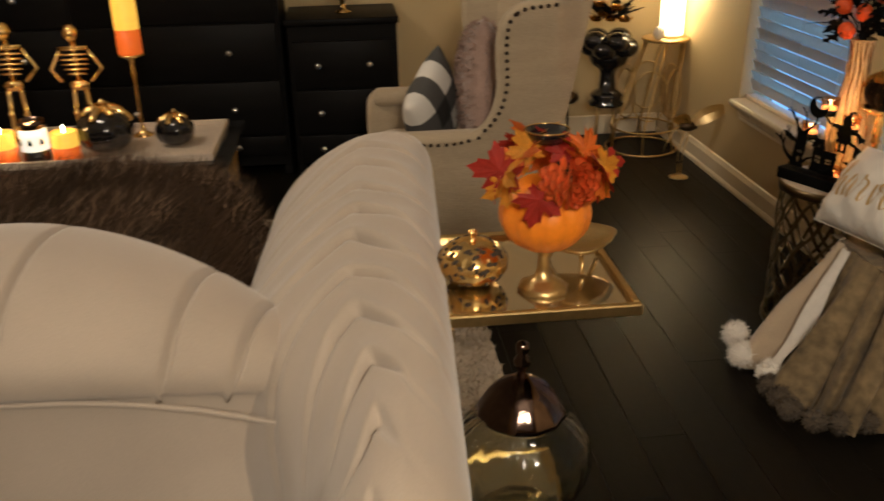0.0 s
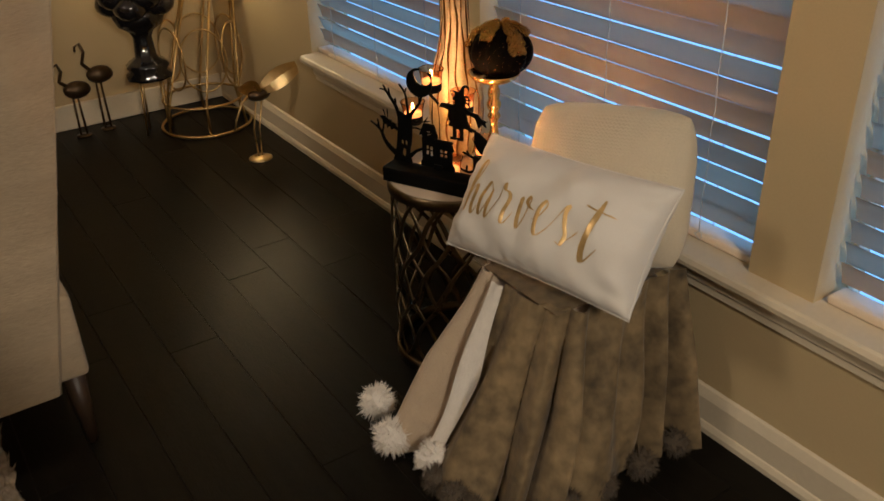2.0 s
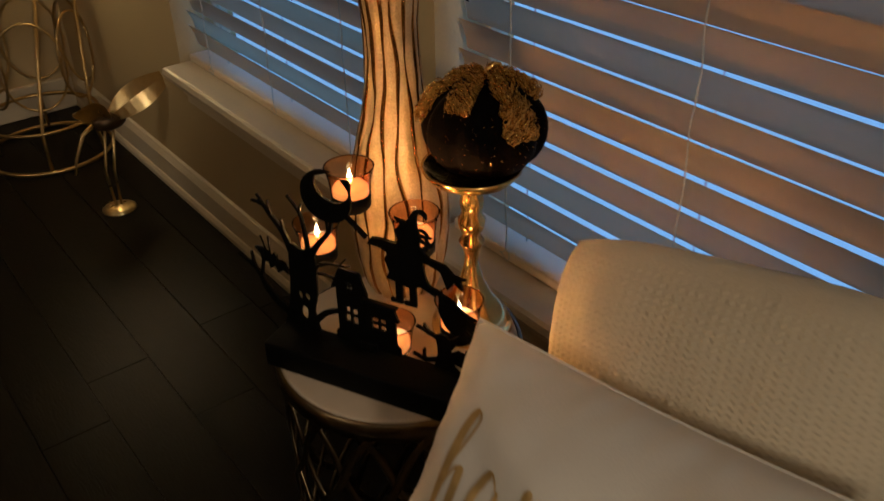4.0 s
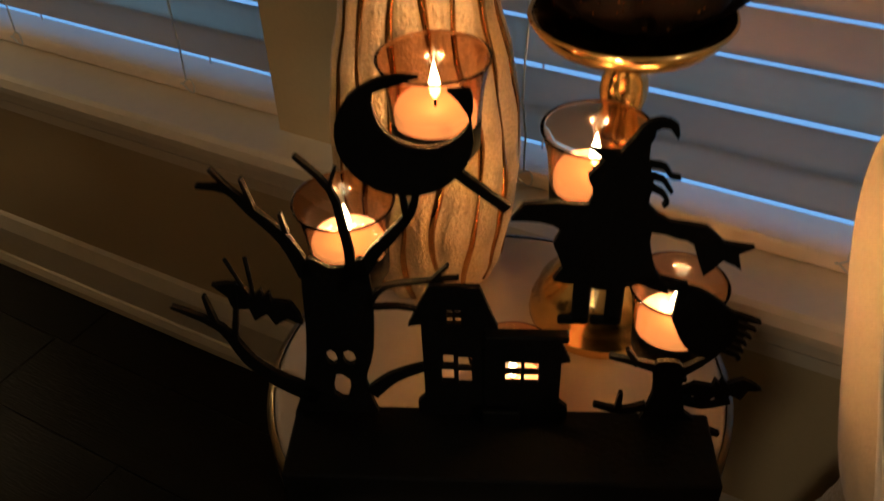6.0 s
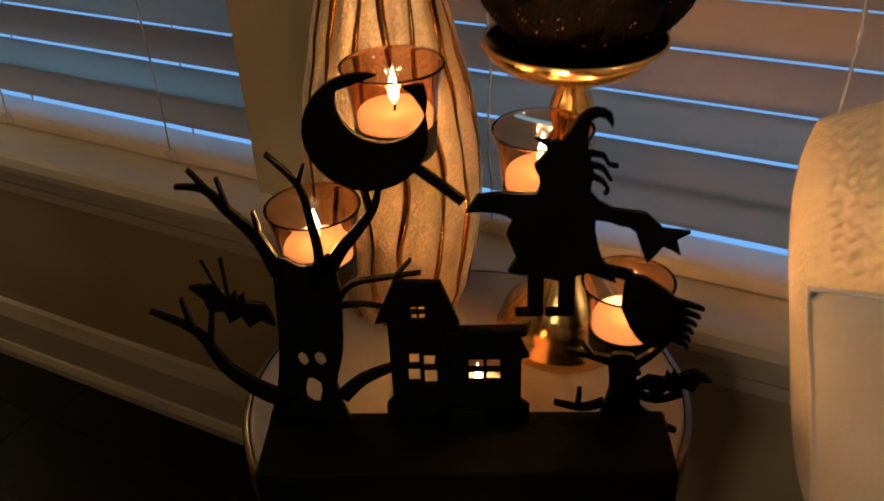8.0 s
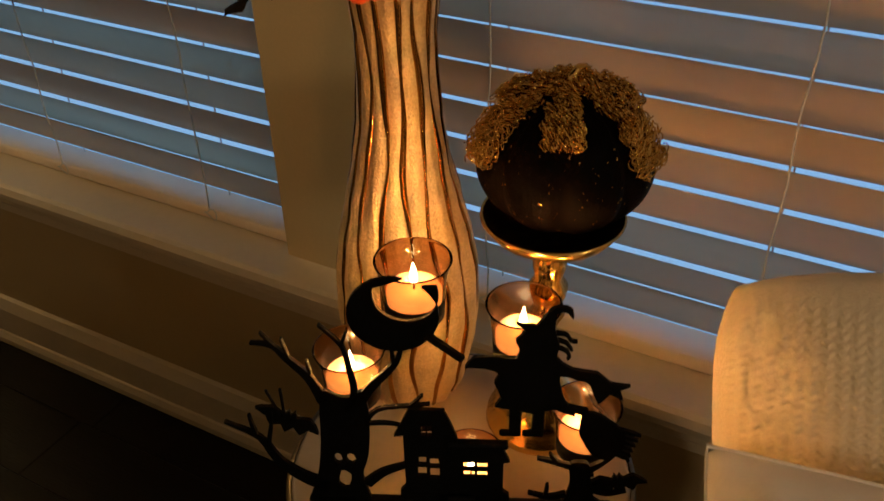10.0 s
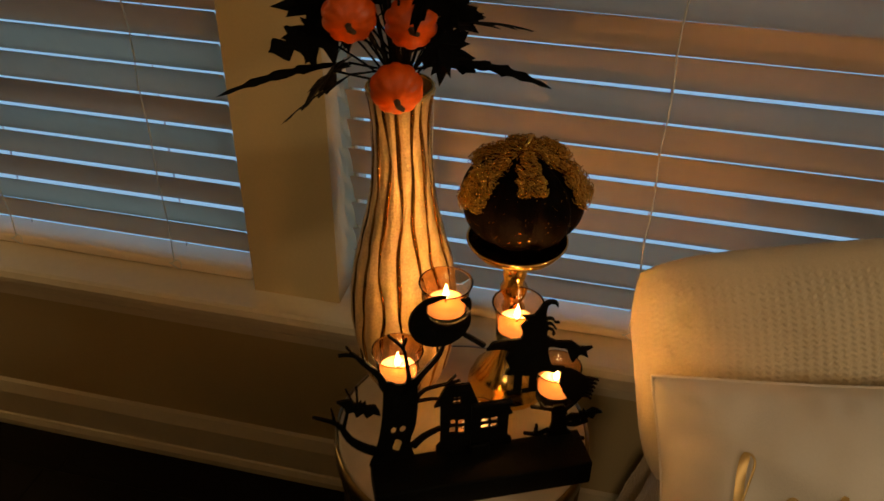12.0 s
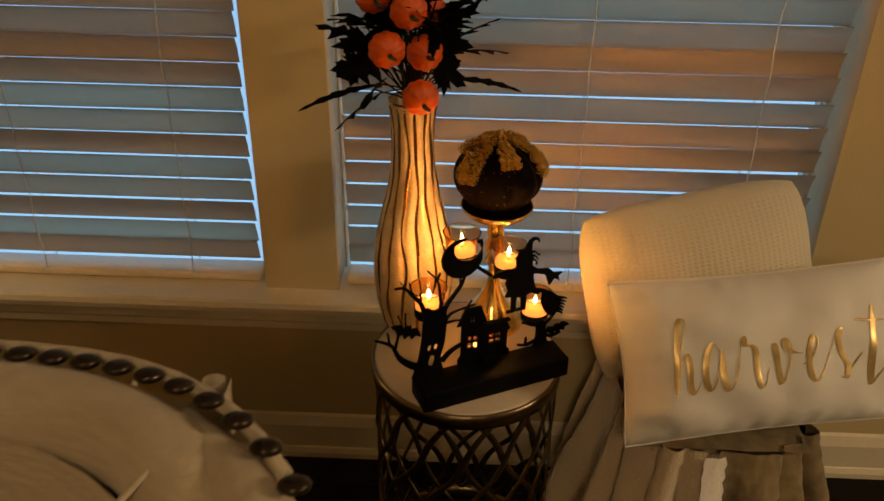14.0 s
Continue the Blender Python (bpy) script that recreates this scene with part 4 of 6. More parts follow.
def script_word(tree):
    """Brush script in gold foil, laid on the bulge of the cushion's front: thin upstrokes, thick downstrokes."""
    b = bmesh.new()

    def stroke(pts, heavy=1.0):
        line = [(-0.156 + 0.318 * x, -0.043 + 0.064 * y) for x, y in smooth_line(pts, 7)]
        n = len(line)
        rows = []
        for i, (x, z) in enumerate(line):
            x0, z0 = line[max(0, i - 1)]
            x1, z1 = line[min(n - 1, i + 1)]
            dx, dz = x1 - x0, z1 - z0
            k = math.hypot(dx, dz) or 1.0
            down = max(0.0, -dz / k)
            taper = min(1.0, 0.35 + 5 * min(i, n - 1 - i) / n)
            w = (0.0011 + 0.0030 * down * heavy) * taper
            row = []
            for side in (-1, 0, 1):
                px, pz = x - dz / k * w * side, z + dx / k * w * side
                hit = tree.ray_cast(Vector((px, -1, pz)), Vector((0, 1, 0)))[0]
                row.append(b.verts.new((px, (hit.y if hit else 0) - 0.0013 - 0.0004 * (side == 0), pz)))
            rows.append(row)
        for p, q in zip(rows, rows[1:]):
            for k in range(2):
                b.faces.new((p[k], p[k + 1], q[k + 1], q[k])).smooth = True

    # h
    stroke([(0.012, 0.45), (0.050, 1.00), (0.074, 1.42), (0.056, 1.52), (0.038, 1.25), (0.022, 0.50), (0.014, -0.04)])
    stroke([(0.014, 0.05), (0.040, 0.60), (0.066, 0.78), (0.074, 0.55), (0.070, 0.15), (0.086, -0.05), (0.115, 0.20)])
    # a
    stroke([(0.208, 0.74), (0.175, 0.96), (0.142, 0.62), (0.136, 0.20), (0.156, 0.00), (0.186, 0.30), (0.210, 0.80)])
    stroke([(0.210, 0.80), (0.206, 0.30), (0.216, 0.02), (0.236, 0.02), (0.270, 0.45), (0.288, 0.95)])
    # r
    stroke([(0.284, 0.92), (0.297, 1.04), (0.306, 0.88), (0.336, 0.84), (0.352, 0.70), (0.345, 0.35), (0.352, 0.02), (0.374, 0.02), (0.402, 0.36)])
    # v
    stroke([(0.422, 0.74), (0.436, 0.82), (0.441, 0.35), (0.456, 0.00), (0.486, 0.35), (0.502, 0.78), (0.488, 0.92), (0.478, 0.76), (0.510, 0.64), (0.545, 0.60)])
    # e
    stroke([(0.545, 0.36), (0.586, 0.50), (0.618, 0.80), (0.602, 0.94), (0.576, 0.65), (0.576, 0.20), (0.602, 0.00), (0.640, 0.20), (0.676, 0.55)])
    # s
    stroke([(0.676, 0.55), (0.714, 0.95), (0.734, 1.02), (0.724, 0.80), (0.738, 0.50), (0.760, 0.25), (0.748, 0.00), (0.714, 0.05)])
    stroke([(0.758, 0.18), (0.780, 0.20), (0.830, 0.48)])
    # t
    stroke([(0.908, 1.46), (0.890, 0.80), (0.872, 0.20), (0.878, -0.18), (0.902, -0.12), (0.955, 0.22)], 1.4)
    stroke([(0.815, 1.20), (0.880, 1.15), (0.985, 1.12)])
    bmesh.ops.recalc_face_normals(b, faces=b.faces)
    return b


def cushions():
    c = thing("lettered_cushion", "white oblong cushion with gold harvest lettering", "cushion")
    tl, tr, bl, br = Vector((-0.292, -0.583, 0.617)), Vector((-0.225, -0.986, 0.633)), Vector((-0.419, -0.621, 0.440)), Vector((-0.352, -1.024, 0.456))
    ex = ((tr + br) - (tl + bl)).normalized()
    ez = ((tl + tr) - (bl + br)).normalized()
    ez = (ez - ex * ez.dot(ex)).normalized()
    ey = ez.cross(ex)
    ctr = (tl + tr + bl + br) / 4
    c.matrix_world = Matrix.Translation(ctr) @ Matrix((ex, ey, ez)).transposed().to_4x4()
    w, h, d = 0.435, 0.235, 0.175
    cb = cushion(w, h, d, 72, 48, 0.20, 0.012, 3.2, 0.020)
    for v in cb.verts:
        ax, az = abs(v.co.x) / (w / 2), abs(v.co.z) / (h / 2)
        f = math.exp(-((1 - max(ax, az) - 0.13) / 0.10) ** 2)
        t = v.co.x if az > ax else v.co.z
        v.co.y *= 1 + 0.20 * f * noise.noise((t * 38, 4.0 if az > ax else 8.0, v.co.y * 2)) + 0.06 * f * math.sin(t * 170)
    rim = []
    for a in range(4):
        for q in range(24):
            t = q / 12 - 1
            u, v = ((t, -1), (1, t), (-t, 1), (-1, -t))[a]
            x, z = u * w / 2 * (1 - 0.070 * (1 - v * v)) * (1 - 0.020 * v ** 4), v * h / 2 * (1 - 0.070 * (1 - u * u)) * (1 - 0.020 * u ** 4)
            rim.append((x, 0.0006 * math.sin(q * 1.9 + a), z))
    part("piping", tube(rim, 0.0017, 6, True), M_WHITEPIL, c)
    tree = BVHTree.FromBMesh(cb)
    part("cover", cb, M_WHITEPIL, c)
    part("lettering", script_word(tree), M_GOLDINK, c, "gold foil word harvest")
    k = thing("knitted_cushion", "cream cable-knit cushion leaning against the window blind", "cushion")
    k.matrix_world = Matrix.Translation((-0.148, -0.750, 0.540)) @ Euler((radians(-17), radians(-10), radians(-81))).to_matrix().to_4x4()
    W, H, Dk = 0.372, 0.296, 0.15
    kb = cushion(W, H, Dk, 250, 240, 0.03, 0.004, 6.0, 0.10)
    for v in kb.verts:
        x, z, s = v.co.x, v.co.z, -1 if v.co.y < 0 else 1
        edge_fade = min(1.0, 6 * max(0.0, 1 - max(abs(x) / (W / 2), abs(z) / (H / 2))))
        st = 0.0006 * math.sin(2 * math.pi * (z / 0.0062 + 0.6 * abs(2 * ((x / 0.0095) % 1.0) - 1))) + 0.0004 * math.cos(2 * math.pi * x / 0.0095)
        dd = abs(abs(x + 0.01) + abs(z + 0.03) - 0.055)
        st += 0.0035 * math.exp(-(dd / 0.006) ** 2)
        v.co.y += s * st * edge_fade
    part("knit_cover", kb, M_KNIT, k)


stool()
throw()
cushions()

# ---- sofa ----
def tuft(d, s, amp):
    """Depth of slanting pleats that meet at a row of buttons."""
    p = d + 0.9 * abs(s) ** 0.9
    near = abs((p % 1.0) - 0.5)
    line = math.exp(-(near / 0.075) ** 2) * min(1.0, 0.35 + abs(s))
    knot = math.exp(-(near / 0.10) ** 2 - (s / 0.34) ** 2)
    return -amp * (0.30 * line + 2.0 * knot - 0.14 * math.cos(2 * math.pi * (p + 0.5)) * 0.5)


def sofa():
    s = thing("tufted_sofa", "oatmeal linen tufted sofa with rolled arms and back", "sofa", (-2.55, -1.35, 0))
    ox, oy = 2.55, 1.35
    # arm: roll cross-section in x-z, carried along y; v runs from the outer foot over the roll to the seat
    sec = smooth_line([(-1.560, 0.10), (-1.556, 0.40), (-1.552, 0.60), (-1.540, 0.70), (-1.556, 0.768), (-1.605, 0.802), (-1.690, 0.797), (-1.775, 0.757), (-1.850, 0.690), (-1.895, 0.59), (-1.91, 0.40)], 6)
    def arm(y0, y1, mirror):
        def fn(u, v):
            i = v * (len(sec) - 1)
            k = min(len(sec) - 2, int(i))
            f = i - k
            x, z = sec[k][0] + (sec[k + 1][0] - sec[k][0]) * f, sec[k][1] + (sec[k + 1][1] - sec[k][1]) * f
            y = y0 + (y1 - y0) * u
            end = max(0.0, 1 - min(u, 1 - u) / 0.07)
            f = max(0.0, min(1.0, (y + 1.90) / 0.45))
            if x < -1.60:
                x = -1.60 + (x + 1.60) * (0.42 + 0.58 * f * f * (3 - 2 * f))
            x += 0.062 * (y - y0)
            cx, cz = -1.66 + 0.062 * (y - y0), 0.62
            shrink = 1 - 0.10 * end * end if z > 0.5 else 1 - 0.05 * end * end
            x, z = cx + (x - cx) * shrink, (cz + (z - cz) * shrink if z > 0.5 else z)
            if v > 0.30:
                t = tuft(y * 8.2 + 0.22 * noise.noise((y * 9, v * 5, 1)), (v - 0.60) * 7.0, 0.034) * (1 - end) * min(1.0, (v - 0.30) * 8) * max(0.25, min(1.0, (y + 1.94) / 0.22))
                x, z = x - t * 0.3, z + t * 0.95
            ridge = 0.002 * noise.noise((y * 14, v * 9, 3))
            return ((mirror - x if mirror else x) + ox, y + oy, z + ridge * (1 - end))
        b = grid(260, 110, fn)
        loops = [e for e in b.edges if e.is_boundary]
        bmesh.ops.holes_fill(b, edges=loops, sides=0)
        return finish(b)
    part("arm", arm(-2.04, -0.80, 0), M_SOFA, s)
    part("arm", arm(-2.04, -0.80, -5.1), M_SOFA, s)
    back = smooth_line([(-1.680, 0.10), (-1.680, 0.45), (-1.688, 0.70), (-1.716, 0.735), (-1.722, 0.790), (-1.665, 0.860), (-1.560, 0.888), (-1.455, 0.862), (-1.400, 0.770), (-1.375, 0.58), (-1.33, 0.42)], 6)
    def bk(u, v):
        i = v * (len(back) - 1)
        k = min(len(back) - 2, int(i))
        f = i - k
        y, z = back[k][0] + (back[k + 1][0] - back[k][0]) * f, back[k][1] + (back[k + 1][1] - back[k][1]) * f
        x = -3.42 + u * (3.42 - 1.70)
        end = max(0.0, 1 - min(u, 1 - u) / 0.24)
        cy, cz = -1.55, 0.60
        sh = 1 - 0.66 * end ** 2.0 if z > 0.5 else 1
        y, z = cy + (y - cy) * sh, (cz + (z - cz) * sh if z > 0.5 else z)
        pl = 0.0
        if 0.30 < v < 0.70:
            for px in (-2.42, -2.09, -1.90, -1.82, -1.765):
                lean = px + (v - 0.3) * 0.16
                pl -= 0.022 * math.exp(-((x - lean) / 0.0036) ** 2)
        return (x + ox, y + oy - pl * 0.3, z + pl)
    b = grid(900, 56, bk)
    part("back", finish(b), M_SOFA, s)
    part("welt", tube([(-3.4 + ox + 1.66 * i / 30, -1.694 + oy, 0.716 - 0.06 * max(0, (i - 24) / 6) ** 2) for i in range(31)], 0.004, 6), M_SOFA, s)
    part("seat_cushion", box(-3.30 + ox, -1.80 + ox, -1.42 + oy, -0.80 + oy, 0.30, 0.47, 0.05, 4), M_SOFA, s)
    part("seat_base", box(-3.36 + ox, -1.74 + ox, -1.67 + oy, -0.86 + oy, 0.08, 0.30, 0.01), M_SOFA, s)
    for x in (-3.4, -1.7):
        for y in (-1.62, -0.95):
            part("leg", lathe([(0.016, 0), (0.026, 0.09)], 14), M_WOODLEG, s, m=pose(x + ox, y + oy, 0))
    for k, y in enumerate((-1.60, -1.32, -1.04)):
        part("button", ball(0.011, (-1.715 + ox, y + oy, 0.742), scale=(1, 1, 0.5)), M_SOFA, s)


def fur_throw():
    f = thing("fur_throw", "brown grey faux fur throw heaped over the sofa seat", "throw", (-2.5, -1.2, 0.5))
    rng = random.Random(5)
    def surf(u, v):
        x = -3.3 + 1.50 * u
        y = -1.42 + 0.92 * v
        z = 0.815 - 0.08 * v + 0.055 * math.sin(3 * u + 1.2) + 0.03 * math.sin(7 * u + 5 * v) + 0.02 * noise.noise((u * 6, v * 6, 2))
        z -= 0.28 * max(0, u - 0.90) / 0.10 * max(0, u - 0.90) / 0.10
        z -= 0.075 * (1 - max(0.0, min(1.0, (u - 0.50) / 0.40)))
        z += 0.03 * math.exp(-((u - 0.80) / 0.13) ** 2) * v
        z -= 0.24 * max(0, v - 0.82) / 0.18
        return Vector((x + 2.5, y + 1.2, z - 0.5 - 0.035))
    b = grid(60, 44, surf)
    part("hide", finish(b), M_FUR, f)
    for count, material in ((16000, M_FUR), (6000, M_FURTAN)):
        pile = bmesh.new()
        for _ in range(count):
            u, v = rng.random(), rng.random()
            if material is M_FURTAN and noise.noise((u * 7, v * 5, 9)) < -0.05:
                continue
            p = surf(u, v)
            d = Vector((rng.gauss(0.5, 0.3), rng.gauss(0.5, 0.3), rng.uniform(0.4, 0.8))).normalized()
            w = Vector((rng.gauss(0, 1), rng.gauss(0, 1), 0)).normalized() * 0.0014
            a, c, e = pile.verts.new(p - w), pile.verts.new(p + w), pile.verts.new(p + d * rng.uniform(0.03, 0.065))
            pile.faces.new((a, c, e))
        tagged(part("pile", pile, material, f), kind="stuff")


# ---- wing chair ----
def wing_chair():
    c = thing("wing_chair", "ivory linen wingback chair with bronze nailhead trim", "armchair", (-1.27, 0.08, 0))
    O = Vector((-1.27, 0.08, 0))
    def W(x, y, z):
        return (x - O.x, y - O.y, z)
    # outline of the outer side in x-z: foot, arm, wing, top, back
    edge = smooth_line([(-1.555, 0.175), (-1.560, 0.52), (-1.545, 0.598), (-1.48, 0.602), (-1.36, 0.598), (-1.275, 0.618), (-1.225, 0.675), (-1.205, 0.76), (-1.212, 0.86), (-1.205, 0.935), (-1.165, 0.975), (-1.09, 0.985), (-1.00, 0.990), (-0.958, 0.988)], 6)
    def side(sgn, ybase):
        def flare(x, z):
            k = max(0.0, min(1.0, (z - 0.55) / 0.4))
            f = max(0.0, min(1.0, (-0.975 - x) / 0.10))
            return 0.062 * k * f * f * (3 - 2 * f)
        rim, zmax = [], 0.0
        for x, z in edge:
            zmax = max(zmax + 0.0002, z)
            rim.append((x, min(zmax, 0.992)))
        def at(u, v, inset):
            i = u * (len(rim) - 1)
            k = min(len(rim) - 2, int(i))
            x0, z = (rim[k][q] + (rim[k + 1][q] - rim[k][q]) * (i - k) for q in (0, 1))
            x = x0 + (-1.13 + (z - 0.175) * 0.21 - x0) * v
            return W(x, ybase + sgn * (flare(x, z) - inset), z - 0.018)
        n = len(rim)
        b = grid(n * 2, 22, lambda u, v: at(u, v, 0.0))
        join(b, grid(n * 2, 22, lambda u, v: at(u, v, 0.055)))
        part("side_panel", finish(b), M_CHAIR, c)
        part("edge_roll", tube([at(i / (n - 1), 0.0, 0.021) for i in range(n - 5)], 0.021, 14, taper=lambda s: min(1.0, (1.02 - s) * 12)), M_CHAIR, c)
        part("rear_edge", tube([at(i / 12, 1.0, 0.010) for i in range(12)], 0.007, 8), M_CHAIR, c)
        # arm roll
        part("arm_pad", box(*sorted((-1.555 - O.x, -1.26 - O.x)), *sorted((ybase + sgn * 0.004 - O.y, ybase - sgn * 0.075 - O.y)), 0.555, 0.612, 0.022, 3), M_CHAIR, c)
        # nails along the outline from the arm's front to the back's top corner
        acc, last, nm = 0.0, None, None
        for (x, z) in [(edge[i][0] + (edge[i + 1][0] - edge[i][0]) * f / 6, edge[i][1] + (edge[i + 1][1] - edge[i][1]) * f / 6) for i in range(12, len(edge) - 1) for f in range(6)]:
            if last is not None:
                acc += math.dist(last, (x, z))
            if last is None or acc > 0.0205:
                acc = 0.0
                dx, dz = (x + 1.36, z - 0.40)
                k = math.hypot(dx, dz)
                px, pz = x - 0.014 * (dx / k if x > -1.3 and z < 0.95 else 0) + (0.012 if z < 0.96 and x > -1.3 else 0), z - 0.014 * (1 if z > 0.96 or x < -1.28 else 0.2)
                yb = ybase + sgn * flare(px, pz) + sgn * 0.001
                if z > 0.96 and x > -1.07:
                    last = (x, z)
                    continue
                if nm is None:
                    nm = mesh_of(ball(0.0068, seg=10, rings=6, scale=(1, 0.8, 0.9)), M_NAIL, "nail")
                ob = new("nail", nm)
                ob.parent = c
                ob.location = W(px, yb, pz)
            last = (x, z)
    side(-1, -0.245)
    side(1, 0.405)
    # inner back, gently scooped, rising to a rolled top
    def inner(u, v):
        y = -0.245 + 0.65 * u
        z = 0.42 + 0.545 * v
        x = -1.15 + 0.155 * v - 0.09 * abs(2 * u - 1) ** 5
        return W(x, y, z)
    def outer(u, v):
        y = -0.235 + 0.63 * u
        return W(-1.122 + 0.150 * v, y, 0.175 + 0.79 * v)
    b = grid(24, 20, inner)
    part("inner_back", b, M_CHAIR, c)
    part("outer_back", grid(6, 6, outer), M_CHAIR, c)
    top = []
    for i in range(41):
        u = i / 40
        top.append(W(-0.977 - 0.095 * abs(2 * u - 1) ** 6, -0.268 + 0.696 * u, 0.966))
    part("top_roll", tube(top, 0.026, 14, taper=lambda s: min(1.0, 0.35 + 14 * min(s, 1 - s))), M_CHAIR, c)
    part("top_piping", tube([W(-0.950 - 0.095 * abs(q / 20 - 1) ** 6, -0.295 + 0.750 * q / 40, 0.985) for q in range(41)], 0.004, 6), M_CHAIR, c)
    nm = mesh_of(ball(0.0085, seg=12, rings=6, scale=(1, 1, 0.5)), M_NAIL, "nail")
    for i in range(38):
        y = 1.0 - 2 * i / 37
        w = math.copysign(abs(y) ** 0.9, y) * 0.995
        ob = new("nail", nm)
        ob.parent = c
        ob.matrix_basis = Matrix.Translation(W(-0.963 - 0.095 * abs(w) ** 6, 0.08 - 0.383 * w, 0.990)) @ Matrix.Rotation(radians(20), 4, "Y")
    part("wing_piping", tube([W(-0.992 - 0.085 * q, -0.254 + 0.046 * q, 0.988 - 0.016 * q * q) for q in [0.34 + k / 20 for k in range(15)]], 0.0018, 6), M_CHAIR, c)
    part("seat_cushion", box(-1.54 - O.x, -1.12 - O.x, -0.185 - O.y, 0.345 - O.y, 0.36, 0.48, 0.035, 4), M_CHAIR, c)
    part("seat_rail", box(-1.55 - O.x, -1.06 - O.x, -0.235 - O.y, 0.395 - O.y, 0.175, 0.37, 0.012), M_CHAIR, c)
    for x in (-1.52, -1.09):
        for y in (-0.21, 0.37):
            part("leg", lathe([(0.013, 0), (0.022, 0.18)], 14), M_WOODLEG, c, m=pose(x - O.x, y - O.y, 0))


def chair_pillows():
    p = thing("fur_cushion", "mauve faux fur cushion leaning in the wing chair", "cushion")
    p.matrix_world = Matrix.Translation((-1.215, 0.075, 0.675)) @ Euler((radians(0), radians(14), radians(84))).to_matrix().to_4x4()
    b = cushion(0.40, 0.40, 0.15, 30, 30, 0.06, 0.008, 4.0, 0.06)
    g = random.Random(9)
    pile = bmesh.new()
    vs = [v.co.copy() for v in b.verts]
    part("cover", b, M_MAUVE, p)
    for _ in range(3500):
        q = g.choice(vs)
        d = (Vector((g.gauss(0, 0.5), 1.2 if q.y > 0 else -1.2, g.gauss(-0.5, 0.5)))).normalized()
        s = Vector((g.gauss(0, 1), 0, g.gauss(0, 1))).normalized() * 0.003
        j = Vector((g.gauss(0, 0.006), 0, g.gauss(0, 0.006)))
        pile.faces.new((pile.verts.new(q + j - s), pile.verts.new(q + j + s), pile.verts.new(q + j + d * 0.02)))
    tagged(part("pile", pile, M_MAUVE, p), kind="stuff")
    k = thing("checked_cushion", "black and white buffalo check cushion on the wing chair", "cushion")
    k.matrix_world = Matrix.Translation((-1.380, 0.04, 0.606)) @ Euler((radians(0), radians(62), radians(62))).to_matrix().to_4x4()
    kb = cushion(0.30, 0.30, 0.13, 37, 37, 0.08, 0.004, 7.0)
    for f in kb.faces:
        ctr = f.calc_center_median()
        i, j = int((ctr.x + 0.15) / 0.075), int((ctr.z + 0.15) / 0.075)
        f.material_index = (0, 2, 1)[(i % 2) + (j % 2)]
    part("cover", kb, [M_CHECKW, M_CHECKB, M_CHECKG], k)


sofa()
fur_throw()
wing_chair()
chair_pillows()

# ---- gold tray table beside the sofa ----
def tray_table():
    x0, x1, y0, y1, zt = -1.520, -1.234, -1.575, -1.270, 0.724
    t = thing("tray_side_table", "gold framed side table with mirrored top and lower shelf", "side table", ((x0 + x1) / 2, (y0 + y1) / 2, 0))
    a, c = (x1 - x0) / 2, (y1 - y0) / 2
    for z in (zt, 0.262):
        nm = "tray_frame" if z == zt else "shelf_frame"
        b = bmesh.new()
        e = a if z == zt else a - 0.060
        for q in ((-a, e, -c, -c + 0.012), (-a, e, c - 0.012, c), (-a, -a + 0.012, -c + 0.012, c - 0.012), (e - 0.012, e, -c + 0.012, c - 0.012)):
            box(*q, z - 0.010, z + 0.008, 0.002, 1, bm=b)
        part(nm, b, M_BRASS, t)
        part("mirror_top" if z == zt else "mirror_shelf", box(-a + 0.012, e - 0.012, -c + 0.012, c - 0.012, z - 0.006, z), M_MIRROR, t)
    for x in (-a + 0.006, a - 0.006):
        for y in (() if x > 0 else (-c + 0.006, c - 0.006)):
            part("upright", box(x - 0.006, x + 0.006, y - 0.006, y + 0.006, 0, zt - 0.010, 0.0015, 1), M_BRASS, t)
    for y in (-c + 0.006, c - 0.006):
        part("upright", box(a - 0.072, a - 0.060, y - 0.006, y + 0.006, 0, 0.252, 0.0015, 1), M_BRASS, t)
    for y in (-c + 0.006, c - 0.006):
        part("foot_rail", box(-a + 0.012, a - 0.072, y - 0.005, y + 0.005, 0.0, 0.010, 0.0015, 1), M_BRASS, t)
    return zt


